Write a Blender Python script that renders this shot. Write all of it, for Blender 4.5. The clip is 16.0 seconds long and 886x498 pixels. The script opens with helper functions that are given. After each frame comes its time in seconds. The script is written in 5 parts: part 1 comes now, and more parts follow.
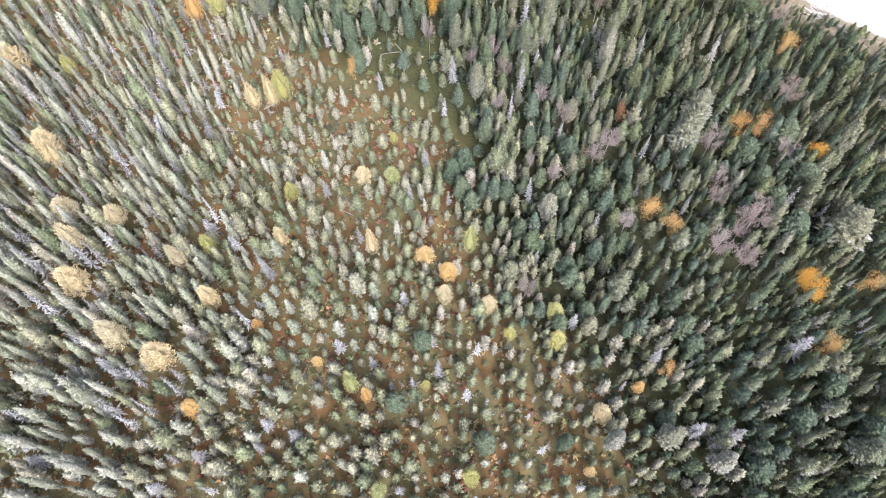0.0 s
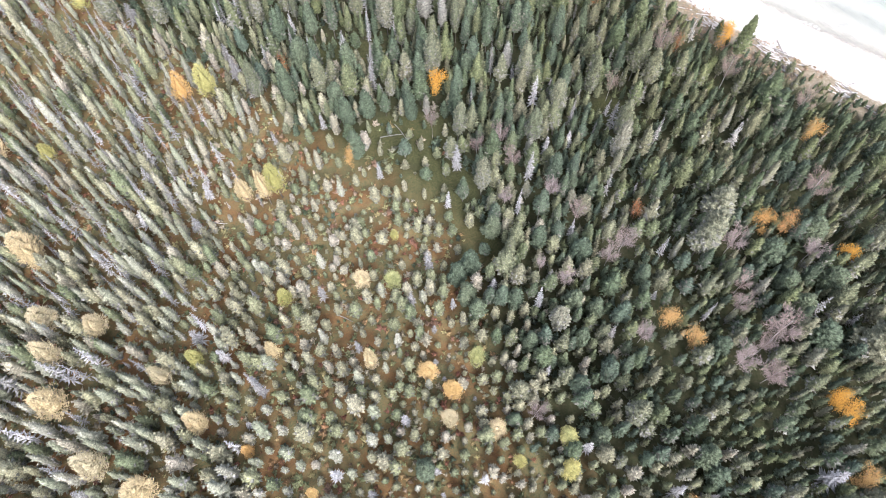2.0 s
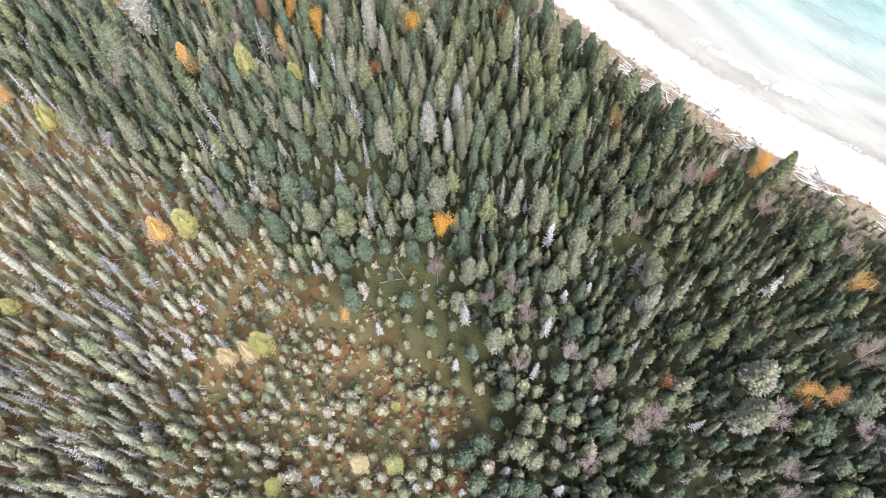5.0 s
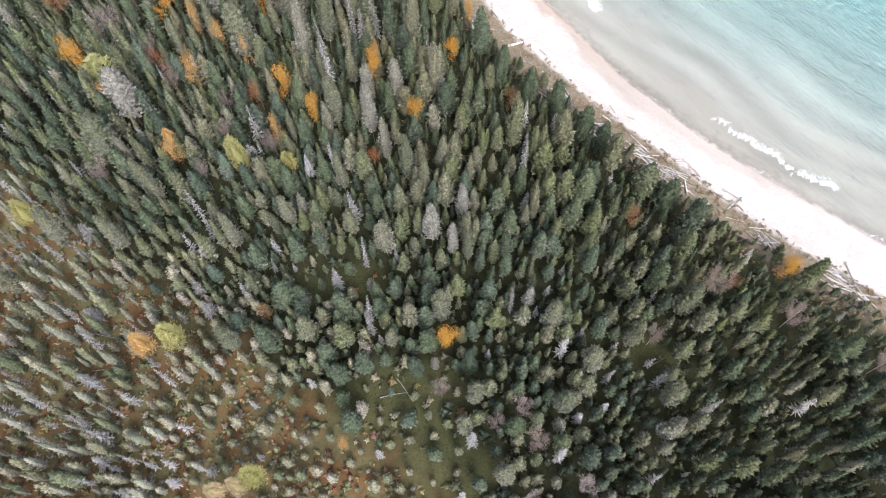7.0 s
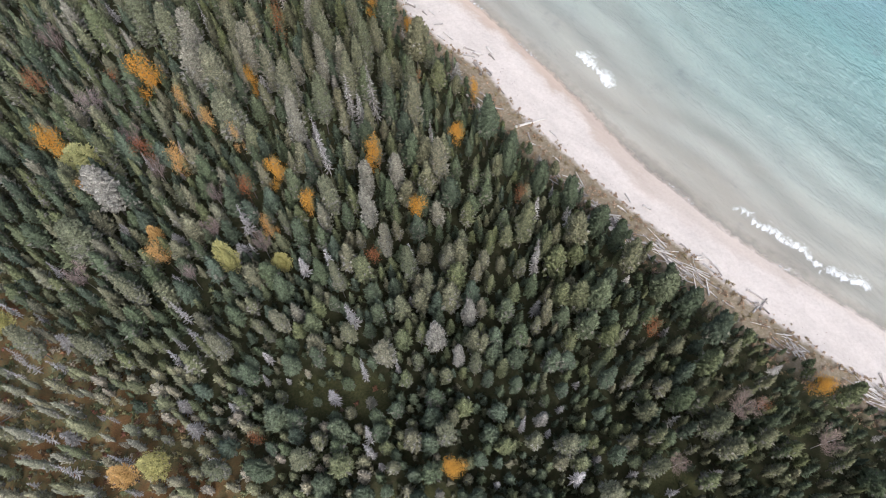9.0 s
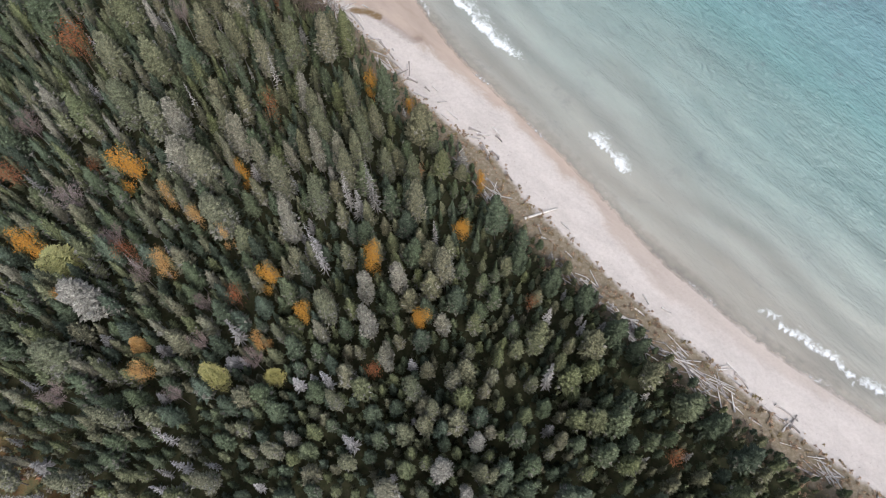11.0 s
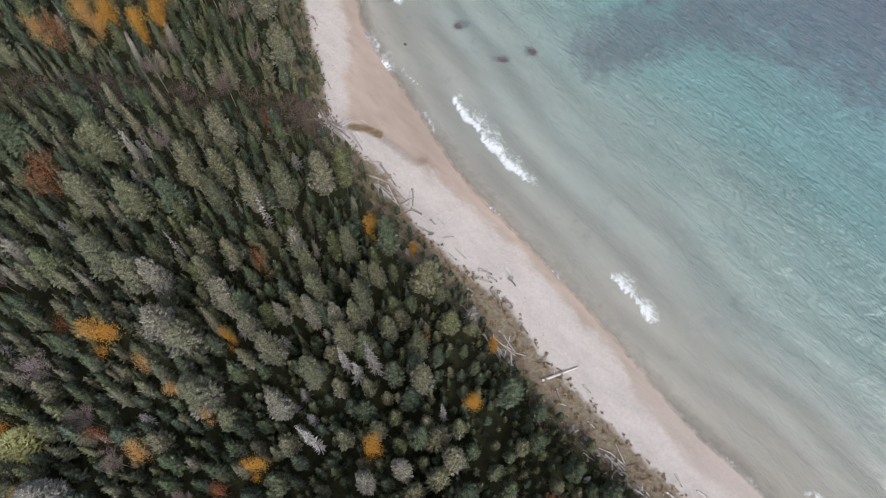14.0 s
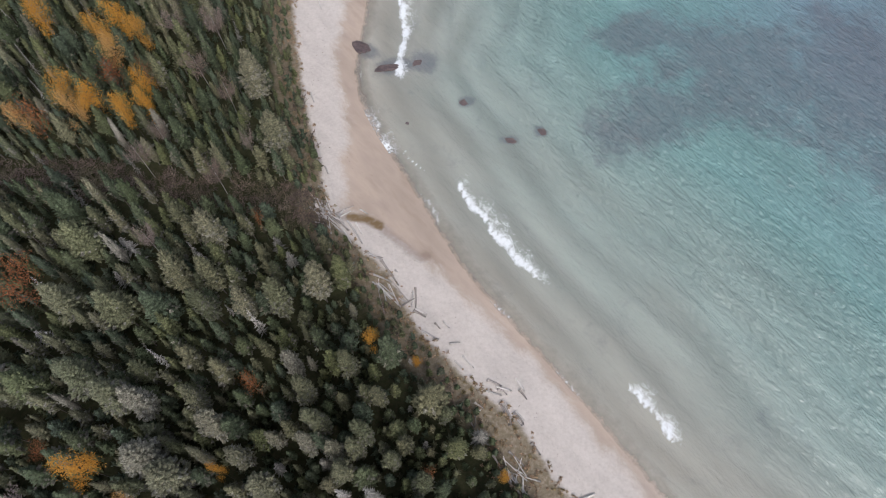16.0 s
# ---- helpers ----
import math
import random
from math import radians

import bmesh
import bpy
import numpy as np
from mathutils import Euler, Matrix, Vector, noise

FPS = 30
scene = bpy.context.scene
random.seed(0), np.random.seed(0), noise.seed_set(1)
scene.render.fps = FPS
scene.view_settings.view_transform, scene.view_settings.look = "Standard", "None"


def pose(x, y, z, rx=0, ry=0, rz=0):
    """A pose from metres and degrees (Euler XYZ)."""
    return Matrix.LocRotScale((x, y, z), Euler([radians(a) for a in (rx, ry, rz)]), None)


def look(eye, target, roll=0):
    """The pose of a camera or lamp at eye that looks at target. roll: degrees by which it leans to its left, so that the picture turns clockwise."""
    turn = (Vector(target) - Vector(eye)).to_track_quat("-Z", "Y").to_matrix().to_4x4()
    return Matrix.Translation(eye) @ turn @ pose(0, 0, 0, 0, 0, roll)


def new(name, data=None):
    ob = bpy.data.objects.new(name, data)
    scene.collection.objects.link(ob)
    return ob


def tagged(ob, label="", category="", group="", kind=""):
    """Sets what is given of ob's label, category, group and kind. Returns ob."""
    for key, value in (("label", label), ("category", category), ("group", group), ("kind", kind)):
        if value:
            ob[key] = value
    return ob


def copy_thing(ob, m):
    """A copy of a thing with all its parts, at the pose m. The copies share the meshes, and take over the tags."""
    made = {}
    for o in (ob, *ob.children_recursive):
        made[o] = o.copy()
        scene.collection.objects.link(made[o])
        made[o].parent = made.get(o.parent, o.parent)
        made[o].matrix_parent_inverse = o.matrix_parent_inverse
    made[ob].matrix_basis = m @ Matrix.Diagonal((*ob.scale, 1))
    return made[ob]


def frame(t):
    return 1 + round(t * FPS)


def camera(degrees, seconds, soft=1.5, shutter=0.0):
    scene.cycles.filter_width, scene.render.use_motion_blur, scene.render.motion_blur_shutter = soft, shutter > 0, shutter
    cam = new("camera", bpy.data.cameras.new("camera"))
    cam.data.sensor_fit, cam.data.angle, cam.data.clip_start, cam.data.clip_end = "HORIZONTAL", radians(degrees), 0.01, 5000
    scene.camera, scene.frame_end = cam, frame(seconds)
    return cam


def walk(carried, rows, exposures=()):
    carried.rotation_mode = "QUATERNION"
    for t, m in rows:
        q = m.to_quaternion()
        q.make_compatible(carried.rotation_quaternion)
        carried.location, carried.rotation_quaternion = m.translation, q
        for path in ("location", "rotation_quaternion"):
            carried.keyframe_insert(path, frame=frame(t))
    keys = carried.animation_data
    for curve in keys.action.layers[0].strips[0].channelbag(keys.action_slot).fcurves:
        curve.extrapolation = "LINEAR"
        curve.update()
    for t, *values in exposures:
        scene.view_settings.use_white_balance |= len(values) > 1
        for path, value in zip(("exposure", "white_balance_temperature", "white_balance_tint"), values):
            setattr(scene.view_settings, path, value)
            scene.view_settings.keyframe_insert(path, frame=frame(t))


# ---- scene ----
cam = camera(65.341, 16.0, 0.8, 0.0)


def flight(t):
    """A level flight at about ten metres a second, with a slow drift of the gimbal."""
    s = t / 16 - 0.5
    bend = s * s - 0.25
    spot = (-2.528 * s, 165 * (s + 0.5) - 15.8 - 1.42 * bend, 115.526 + 0.727 * s - 0.638 * bend)
    return pose(*spot, 90 - 64.961 + 0.041 * s, 0, -0.397 - 0.438 * s) @ pose(0, 0, 0, 0, 0, -1.303 - 0.318 * s)


walk(cam, [(k / 2, flight(k / 2)) for k in range(33)],
     exposures=[(0, 1.89, 5970, 13), (2, 1.91, 6000, 13), (4, 1.9, 6050, 12), (6.5, 1.43, 6100, 12), (9, 0.93, 6120, 12), (12, 0.58, 6150, 11), (16, 0.35, 6180, 12)])

# ---- light ----
world = bpy.data.worlds.new("overcast")
scene.world = world
world.use_nodes = True
wt = world.node_tree
sky = wt.nodes.new("ShaderNodeTexSky")
sky.sky_type = "NISHITA"
sky.sun_disc = False
sky.sun_elevation, sky.sun_rotation = radians(48), radians(162)
sky.dust_density = 4.0
grey = wt.nodes.new("ShaderNodeHueSaturation")
grey.inputs["Saturation"].default_value = 0.55
wt.links.new(sky.outputs[0], grey.inputs["Color"])
wt.links.new(grey.outputs[0], wt.nodes["Background"].inputs["Color"])
wt.nodes["Background"].inputs["Strength"].default_value = 0.13

sun = new("sun", bpy.data.lights.new("sun", "SUN"))
sun.data.energy, sun.data.angle, sun.data.color = 1.05, radians(26), (1.0, 0.965, 0.925)
sun.matrix_world = look((math.sin(radians(162)) * 67, math.cos(radians(162)) * 67, 74), (0, 0, 0))


# ---- materials ----
class Nodes:
    """A short way to write a node material."""

    def __init__(self, name, rough=0.8, spec=0.3):
        self.mat = bpy.data.materials.new(name)
        self.mat.use_nodes = True
        self.tree = self.mat.node_tree
        self.bsdf = self.tree.nodes["Principled BSDF"]
        self.bsdf.inputs["Roughness"].default_value = rough
        self.bsdf.inputs["Specular IOR Level"].default_value = spec

    def add(self, kind, **sets):
        n = self.tree.nodes.new("ShaderNode" + kind)
        for k, v in sets.items():
            if k == "op":
                n.operation = v
            elif k == "blend":
                n.data_type, n.blend_type = "RGBA", v
            elif k == "attr":
                n.attribute_name = v
            elif k == "profile":
                n.wave_profile = v
        return n

    def link(self, a, b):
        self.tree.links.new(a, b)

    def put(self, socket, value):
        if isinstance(value, (int, float)):
            socket.default_value = value
        elif isinstance(value, tuple):
            socket.default_value = (*value, 1.0)[:4] if socket.type == "RGBA" else value
        else:
            self.link(value, socket)

    def math(self, op, a, b=0.0, c=0.0, clamp=False):
        n = self.add("Math", op=op)
        n.use_clamp = clamp
        self.put(n.inputs[0], a), self.put(n.inputs[1], b), self.put(n.inputs[2], c)
        return n.outputs[0]

    def noise(self, scale, detail=4.0, rough=0.6, squash=(1, 1, 1), turn=0.0, warp=0.0):
        n, c, m = self.add("TexNoise"), self.add("NewGeometry"), self.add("Mapping")
        self.link(c.outputs["Position"], m.inputs["Vector"])
        m.vector_type = "TEXTURE"
        m.inputs["Scale"].default_value = [1 / v for v in squash]
        m.inputs["Rotation"].default_value = (0, 0, radians(turn))
        self.link(m.outputs[0], n.inputs["Vector"])
        n.inputs["Scale"].default_value, n.inputs["Detail"].default_value = scale, detail
        n.inputs["Roughness"].default_value, n.inputs["Distortion"].default_value = rough, warp
        return n.outputs["Fac"]

    def attr(self, name):
        return self.add("Attribute", attr=name).outputs["Fac"]

    def ramp(self, value, stops, ease=False):
        n = self.add("ValToRGB")
        self.put(n.inputs[0], value)
        e = n.color_ramp.elements
        n.color_ramp.interpolation = "EASE" if ease else "LINEAR"
        while len(e) < len(stops):
            e.new(0.5)
        for item, (at, col) in zip(e, stops):
            item.position = at
            item.color = (*col, 1.0) if isinstance(col, tuple) else (col, col, col, 1.0)
        return n.outputs[0]

    def mix(self, fac, a, b, blend="MIX"):
        n = self.add("Mix", blend=blend)
        self.put(n.inputs[0], fac), self.put(n.inputs[6], a), self.put(n.inputs[7], b)
        return n.outputs[2]

    def band(self, value, lo, hi):
        """0 below lo, 1 above hi."""
        n = self.add("MapRange")
        n.interpolation_type = "SMOOTHSTEP"
        self.put(n.inputs[0], value)
        n.inputs[1].default_value, n.inputs[2].default_value = lo, hi
        return n.outputs[0]

    def relief(self, height, depth, strength=1.0):
        n = self.add("Bump")
        n.inputs["Distance"].default_value, n.inputs["Strength"].default_value = depth, strength
        self.link(height, n.inputs["Height"])
        self.link(n.outputs[0], self.bsdf.inputs["Normal"])

    def done(self, colour):
        self.put(self.bsdf.inputs["Base Color"], colour)
        return self.mat


def foliage(name, stops, spread=0.35, grain=2.2, depth=1.0):
    """Needles or leaves: a colour for each tree, lighter and darker sprays within it."""
    n = Nodes(name, 0.75, 0.2)
    info = n.add("ObjectInfo")
    which = n.math("FRACT", n.math("ADD", n.attr("tint"), info.outputs["Random"]))
    col = n.ramp(which, stops)
    isle = n.add("NewGeometry").outputs["Random Per Island"]
    dim = n.math("MULTIPLY_ADD", isle, 2 * spread, 1 - spread)
    col = n.mix(1.0, col, n.ramp(n.math("MULTIPLY", dim, 0.5), [(0, 0.0), (1, 2.0)]), "MULTIPLY")
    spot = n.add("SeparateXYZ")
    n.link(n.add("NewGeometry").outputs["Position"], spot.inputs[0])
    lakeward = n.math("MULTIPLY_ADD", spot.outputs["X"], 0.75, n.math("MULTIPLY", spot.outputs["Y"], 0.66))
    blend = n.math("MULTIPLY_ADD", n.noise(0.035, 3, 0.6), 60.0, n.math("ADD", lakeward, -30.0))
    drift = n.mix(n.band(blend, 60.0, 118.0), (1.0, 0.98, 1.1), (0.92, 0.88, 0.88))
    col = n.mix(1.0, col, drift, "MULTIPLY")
    mott = n.ramp(n.noise(grain, 3), [(0.3, 1 - 0.28 * depth), (0.7, 1 + 0.25 * depth)])
    col = n.mix(1.0, col, mott, "MULTIPLY")
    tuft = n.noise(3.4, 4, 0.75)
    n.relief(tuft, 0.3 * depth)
    # The bump's hollows are also shaded, and its tips lit, in the colour.
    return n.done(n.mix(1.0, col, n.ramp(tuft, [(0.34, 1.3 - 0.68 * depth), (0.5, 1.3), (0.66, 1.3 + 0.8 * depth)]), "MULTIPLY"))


def wood(name, dark, light, rough=0.85):
    n = Nodes(name, rough, 0.2)
    info = n.add("ObjectInfo")
    col = n.mix(n.ramp(n.noise(3.0, 6, 0.7), [(0.3, 0.0), (0.7, 1.0)]), dark, light)
    col = n.mix(1.0, col, n.ramp(info.outputs["Random"], [(0, 0.75), (1, 1.2)]), "MULTIPLY")
    n.relief(n.noise(14, 4), 0.02)
    return n.done(col)


M = {}
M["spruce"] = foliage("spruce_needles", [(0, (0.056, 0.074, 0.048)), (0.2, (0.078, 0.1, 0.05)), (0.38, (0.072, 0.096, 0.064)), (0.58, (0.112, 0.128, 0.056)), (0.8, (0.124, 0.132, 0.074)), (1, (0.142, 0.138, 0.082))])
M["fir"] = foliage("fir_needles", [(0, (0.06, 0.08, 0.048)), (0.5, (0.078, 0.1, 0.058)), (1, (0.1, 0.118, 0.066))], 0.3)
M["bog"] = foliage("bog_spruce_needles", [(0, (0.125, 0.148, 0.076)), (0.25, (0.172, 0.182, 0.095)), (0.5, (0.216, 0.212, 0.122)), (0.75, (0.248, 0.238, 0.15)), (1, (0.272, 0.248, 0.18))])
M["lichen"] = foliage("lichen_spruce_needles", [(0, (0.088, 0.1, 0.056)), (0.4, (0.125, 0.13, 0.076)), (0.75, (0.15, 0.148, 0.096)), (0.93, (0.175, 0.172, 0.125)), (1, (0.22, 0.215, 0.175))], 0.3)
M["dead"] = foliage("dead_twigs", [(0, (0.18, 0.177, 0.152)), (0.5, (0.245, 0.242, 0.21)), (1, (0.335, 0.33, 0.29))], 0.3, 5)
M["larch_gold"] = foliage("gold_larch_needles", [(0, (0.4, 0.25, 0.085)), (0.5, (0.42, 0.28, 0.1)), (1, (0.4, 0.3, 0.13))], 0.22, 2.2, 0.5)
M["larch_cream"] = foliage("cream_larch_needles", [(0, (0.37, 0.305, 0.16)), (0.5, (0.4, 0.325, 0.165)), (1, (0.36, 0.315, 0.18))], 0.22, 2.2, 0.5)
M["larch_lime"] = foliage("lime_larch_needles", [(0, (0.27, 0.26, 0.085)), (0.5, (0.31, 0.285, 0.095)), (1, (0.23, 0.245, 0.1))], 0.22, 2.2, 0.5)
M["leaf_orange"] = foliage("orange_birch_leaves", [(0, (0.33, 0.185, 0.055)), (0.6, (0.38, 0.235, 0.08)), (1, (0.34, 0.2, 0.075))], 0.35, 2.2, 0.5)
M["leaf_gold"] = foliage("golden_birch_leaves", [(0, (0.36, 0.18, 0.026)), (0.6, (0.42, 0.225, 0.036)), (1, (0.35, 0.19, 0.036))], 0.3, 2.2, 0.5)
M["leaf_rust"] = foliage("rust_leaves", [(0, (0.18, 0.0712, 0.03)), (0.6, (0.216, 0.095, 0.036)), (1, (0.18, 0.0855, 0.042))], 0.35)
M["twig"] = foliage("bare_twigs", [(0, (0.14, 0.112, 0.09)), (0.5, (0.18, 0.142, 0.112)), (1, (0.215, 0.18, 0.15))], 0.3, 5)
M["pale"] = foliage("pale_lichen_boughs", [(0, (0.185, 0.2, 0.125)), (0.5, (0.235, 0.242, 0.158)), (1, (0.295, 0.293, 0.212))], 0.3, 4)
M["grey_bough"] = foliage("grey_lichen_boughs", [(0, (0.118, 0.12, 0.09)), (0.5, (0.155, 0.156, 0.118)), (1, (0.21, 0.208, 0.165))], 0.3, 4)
M["bark"] = wood("grey_bark", (0.09, 0.075, 0.065), (0.2, 0.18, 0.16))
M["white_bark"] = wood("birch_bark", (0.3, 0.28, 0.26), (0.52, 0.5, 0.47))
M["drift"] = wood("bleached_driftwood", (0.42, 0.39, 0.36), (0.62, 0.585, 0.55))
M["drift_dark"] = wood("weathered_driftwood", (0.24, 0.21, 0.19), (0.42, 0.38, 0.35))
rock_nodes = Nodes("wet_rock", 0.45, 0.5)
rock_nodes.relief(rock_nodes.noise(3.5, 6, 0.7), 0.15)
M["rock"] = rock_nodes.done(rock_nodes.ramp(rock_nodes.noise(1.2, 6, 0.7), [(0.3, (0.06, 0.045, 0.045)), (0.55, (0.12, 0.085, 0.08)), (0.8, (0.17, 0.13, 0.12))]))
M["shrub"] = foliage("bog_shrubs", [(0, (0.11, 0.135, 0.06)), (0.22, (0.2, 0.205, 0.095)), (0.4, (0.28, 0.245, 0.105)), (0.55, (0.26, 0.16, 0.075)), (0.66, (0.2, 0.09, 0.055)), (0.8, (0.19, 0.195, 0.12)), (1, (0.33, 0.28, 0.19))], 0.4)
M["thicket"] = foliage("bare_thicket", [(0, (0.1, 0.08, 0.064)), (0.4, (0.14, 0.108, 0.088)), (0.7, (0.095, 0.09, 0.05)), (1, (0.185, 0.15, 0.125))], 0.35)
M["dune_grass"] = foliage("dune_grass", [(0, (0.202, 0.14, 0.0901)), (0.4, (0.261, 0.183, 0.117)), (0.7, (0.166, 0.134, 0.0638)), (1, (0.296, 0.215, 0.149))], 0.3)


# ---- the plan: shore, dune, forest edge and bog ----
SHORE = [(-410.3, 863.1), (-104.6, 404), (-2.672, 241.1), (58.46, 149.9), (88.98, 109.7), (99.17, 94.99), (109.3, 80.76), (120, 67.53), (126.6, 59.68), (133.2, 52.33), (140.5, 45.97), (146.9, 40.09), (152, 36.38), (162.1, 29.83), (171.2, 23.47),
         (183.1, 14.66), (190.5, 8.792), (198.6, 2.923), (207.7, -1.958), (218.9, -7.619), (230, -13.67), (238.1, -17.08), (246.1, -18.33), (264.3, -15.99), (291.5, -14.41), (341.9, -19.13), (503.5, -57.82), (1515, -486.6)]
SAND = [(-410.2, 845.4), (-104.5, 386.3), (-2.549, 223.4), (58.59, 131.2), (89.12, 90.03), (99.29, 77.28), (105, 69.63), (112.5, 60.61), (117.6, 55.22), (125.5, 47.68), (130.1, 43.76), (137.9, 35.93), (143, 31.42), (148.4, 26.92), (154.5, 21.63), (161.2, 15.86),
        (170.3, 11.17), (178.5, 2.646), (187.6, -5.58), (198.7, -10.85), (207.8, -20.15), (214.9, -22.59), (228.1, -25.88), (242.2, -28.87), (265.4, -32.22), (291.6, -34.08), (342.1, -39.78), (503.7, -82.41), (1515, -516.1)]
EDGE = [(-410.1, 840.5), (-104.5, 381.4), (-2.514, 218.5), (58.63, 125.3), (89.17, 83.14), (100.9, 66.47), (104.9, 61.86), (110.8, 54.51), (115.6, 49.8), (119.1, 46.08), (123, 41.57), (127.5, 37.46), (130.8, 34.52), (137.4, 29.04), (142, 25.32), (146.6, 20.22),
        (152.5, 15.33), (157.9, 11.22), (163.3, 7.208), (171.4, 3.798), (181, -3.049), (191.7, -10.88), (204.8, -19.18), (210.9, -25.06), (219, -24.54), (232.1, -27.93), (249.3, -32.28), (265.4, -33.69), (291.6, -36.05), (342.1, -41.75), (503.7, -85.36), (1515, -521)]
RUNNEL = [(-21.71, 210.6), (-17.97, 210.6), (-14.97, 210), (-12.4, 208.5), (-9.442, 205.6), (-6.846, 203), (-4.789, 201.6), (-3.635, 202.1)]
WET = [(-410, 862), (0, 238.2), (119.2, 66.36), (126.6, 55.58), (133.3, 47.75), (142.5, 37.93), (163.3, 26.64), (168.7, 22.79), (174.4, 18.77), (180.4, 14.59), (185.6, 10.14), (190.5, 5.489), (195.5, 0.6822), (200.7, -4.293), (203.1, -7.373), (207.9, -11.56), (210.4, -15.3), (212.2, -19.74), (217.4, -19.45), (223.9, -19.85), (231.9, -19.04), (240.5, -21.01), (249.5, -22.49), (257.3, -21.51), (265.4, -20.25), (342, -30), (1515, -500)]
BOG = [(-492, 153.7), (-93.73, 133.8), (-77.05, 124.6), (-58.43, 107.3), (-42.73, 98.11), (-30.97, 86.94), (-20.18, 77.79), (-9.393, 70.66), (0.8979, 61.51), (5.276, 49.39), (6.211, 37.28), (12.55, 24.13), (21.86, 16), (29.69, 4.451), (34.42, -41.56), (-492.9, -58.03)]


def along(line, y):
    p = np.array(line, float)
    return np.interp(y, p[:, 0], p[:, 1])


def line_distance(pts, line, closed=False):
    """Distance of points to a polyline of (x, y)."""
    p = np.array(line, float)
    q = np.roll(p, -1, 0) if closed else p[1:]
    p = p if closed else p[:-1]
    best = np.full(len(pts), 1e9)
    for a, b in zip(p, q):
        ab = b - a
        k = np.clip(((pts - a) @ ab) / (ab @ ab), 0, 1)
        best = np.minimum(best, np.hypot(*(pts - a - k[:, None] * ab).T))
    return best


def side_distance(pts, line):
    """Signed distance to a shore line given as (y, x): plus on the lake's side."""
    d = line_distance(pts, [(x, y) for y, x in line])
    return np.where(pts[:, 0] > along(line, pts[:, 1]), d, -d)


def bog_depth(pts):
    """How far inside the bog a point lies, in metres; minus outside."""
    inside = np.zeros(len(pts), bool)
    for (x0, y0), (x1, y1) in zip(BOG, BOG[1:] + BOG[:1]):
        if y0 != y1:
            hit = ((y0 > pts[:, 1]) != (y1 > pts[:, 1])) & (pts[:, 0] < (x1 - x0) * (pts[:, 1] - y0) / (y1 - y0) + x0)
            inside ^= hit
    d = line_distance(pts, BOG, True)
    return np.where(inside, d, -d)


def lump(pts, size, seed):
    """Smooth uneven field from -1 to 1, from a few waves."""
    rng = np.random.default_rng(seed)
    out = np.zeros(len(pts))
    for _ in range(7):
        a, f, ph = rng.uniform(0, 6.283), rng.uniform(0.6, 1.7) / size, rng.uniform(0, 6.283)
        out += np.sin((pts[:, 0] * math.cos(a) + pts[:, 1] * math.sin(a)) * 6.283 * f + ph)
    return out / 4


def land_height(pts):
    shore, sand = side_distance(pts, SHORE), side_distance(pts, SAND)
    across = np.clip(-shore / np.maximum(-shore + np.maximum(sand, 0), 1e-6), 0, 1)
    z = np.where(shore > 0, -0.05 - 0.05 * shore, np.where(sand > 0, -0.05 + 0.55 * across, 0.5))
    hump = np.where(sand < 0, 0.35 * np.exp(-((sand + 2.5) / 2.0) ** 2), 0)
    inland = np.clip(-sand / 12, 0, 1)
    z = z + hump - 0.5 * inland * np.where(sand < 0, 1, 0) + 0.12 * lump(pts, 7, 3) * np.clip(-sand / 6, 0, 1)
    return np.maximum(z, -4.0)


def mesh_from(name, verts, faces, mats, index=None, attrs=None, smooth=False):
    """A mesh from arrays; faces all have the same number of corners."""
    me = bpy.data.meshes.new(name)
    verts, faces = np.asarray(verts, np.float32), np.asarray(faces, np.int32)
    k = faces.shape[1]
    me.vertices.add(len(verts)), me.vertices.foreach_set("co", verts.ravel())
    me.loops.add(faces.size), me.loops.foreach_set("vertex_index", faces.ravel())
    me.polygons.add(len(faces)), me.polygons.foreach_set("loop_start", np.arange(0, faces.size, k, dtype=np.int32))
    if index is not None:
        me.polygons.foreach_set("material_index", np.asarray(index, np.int32))
    me.polygons.foreach_set("use_smooth", np.full(len(faces), smooth))
    for m in mats:
        me.materials.append(m)
    for key, values in (attrs or {}).items():
        me.attributes.new(key, "FLOAT", "POINT").data.foreach_set("value", np.asarray(values, np.float32))
    me.update(calc_edges=True)
    return me


def sheet(xs, ys):
    gx, gy = np.meshgrid(xs, ys)
    pts = np.stack([gx.ravel(), gy.ravel()], 1)
    nx, ny = len(xs), len(ys)
    i = (np.arange(ny - 1)[:, None] * nx + np.arange(nx - 1)[None, :]).ravel()
    return pts, np.stack([i, i + 1, i + nx + 1, i + nx], 1)


GLADES = [(-4.2, 83.8, 9, 6), (1.3, 70.7, 7, 8), (-5.8, 66.6, 8, 9), (6.8, 58.1, 5, 6), (-22.2, 75.7, 16, 9), (-29.7, 67.3, 14, 10), (-9.2, 83.2, 7, 5), (-22.1, 104.4, 5, 4), (-14.3, 104.2, 5, 4), (35.5, 88.7, 4, 3), (-18.5, 60.6, 14, 9)]


def clearing(x, y):
    """1 in the open middles of the bog and the gaps of the wood, 0 elsewhere."""
    best = 0.0
    for cx, cy, a, b in GLADES:
        best = max(best, 1.25 - math.hypot((x - cx) / a, (y - cy) / b))
    return min(1.0, max(0.0, best * 1.6))


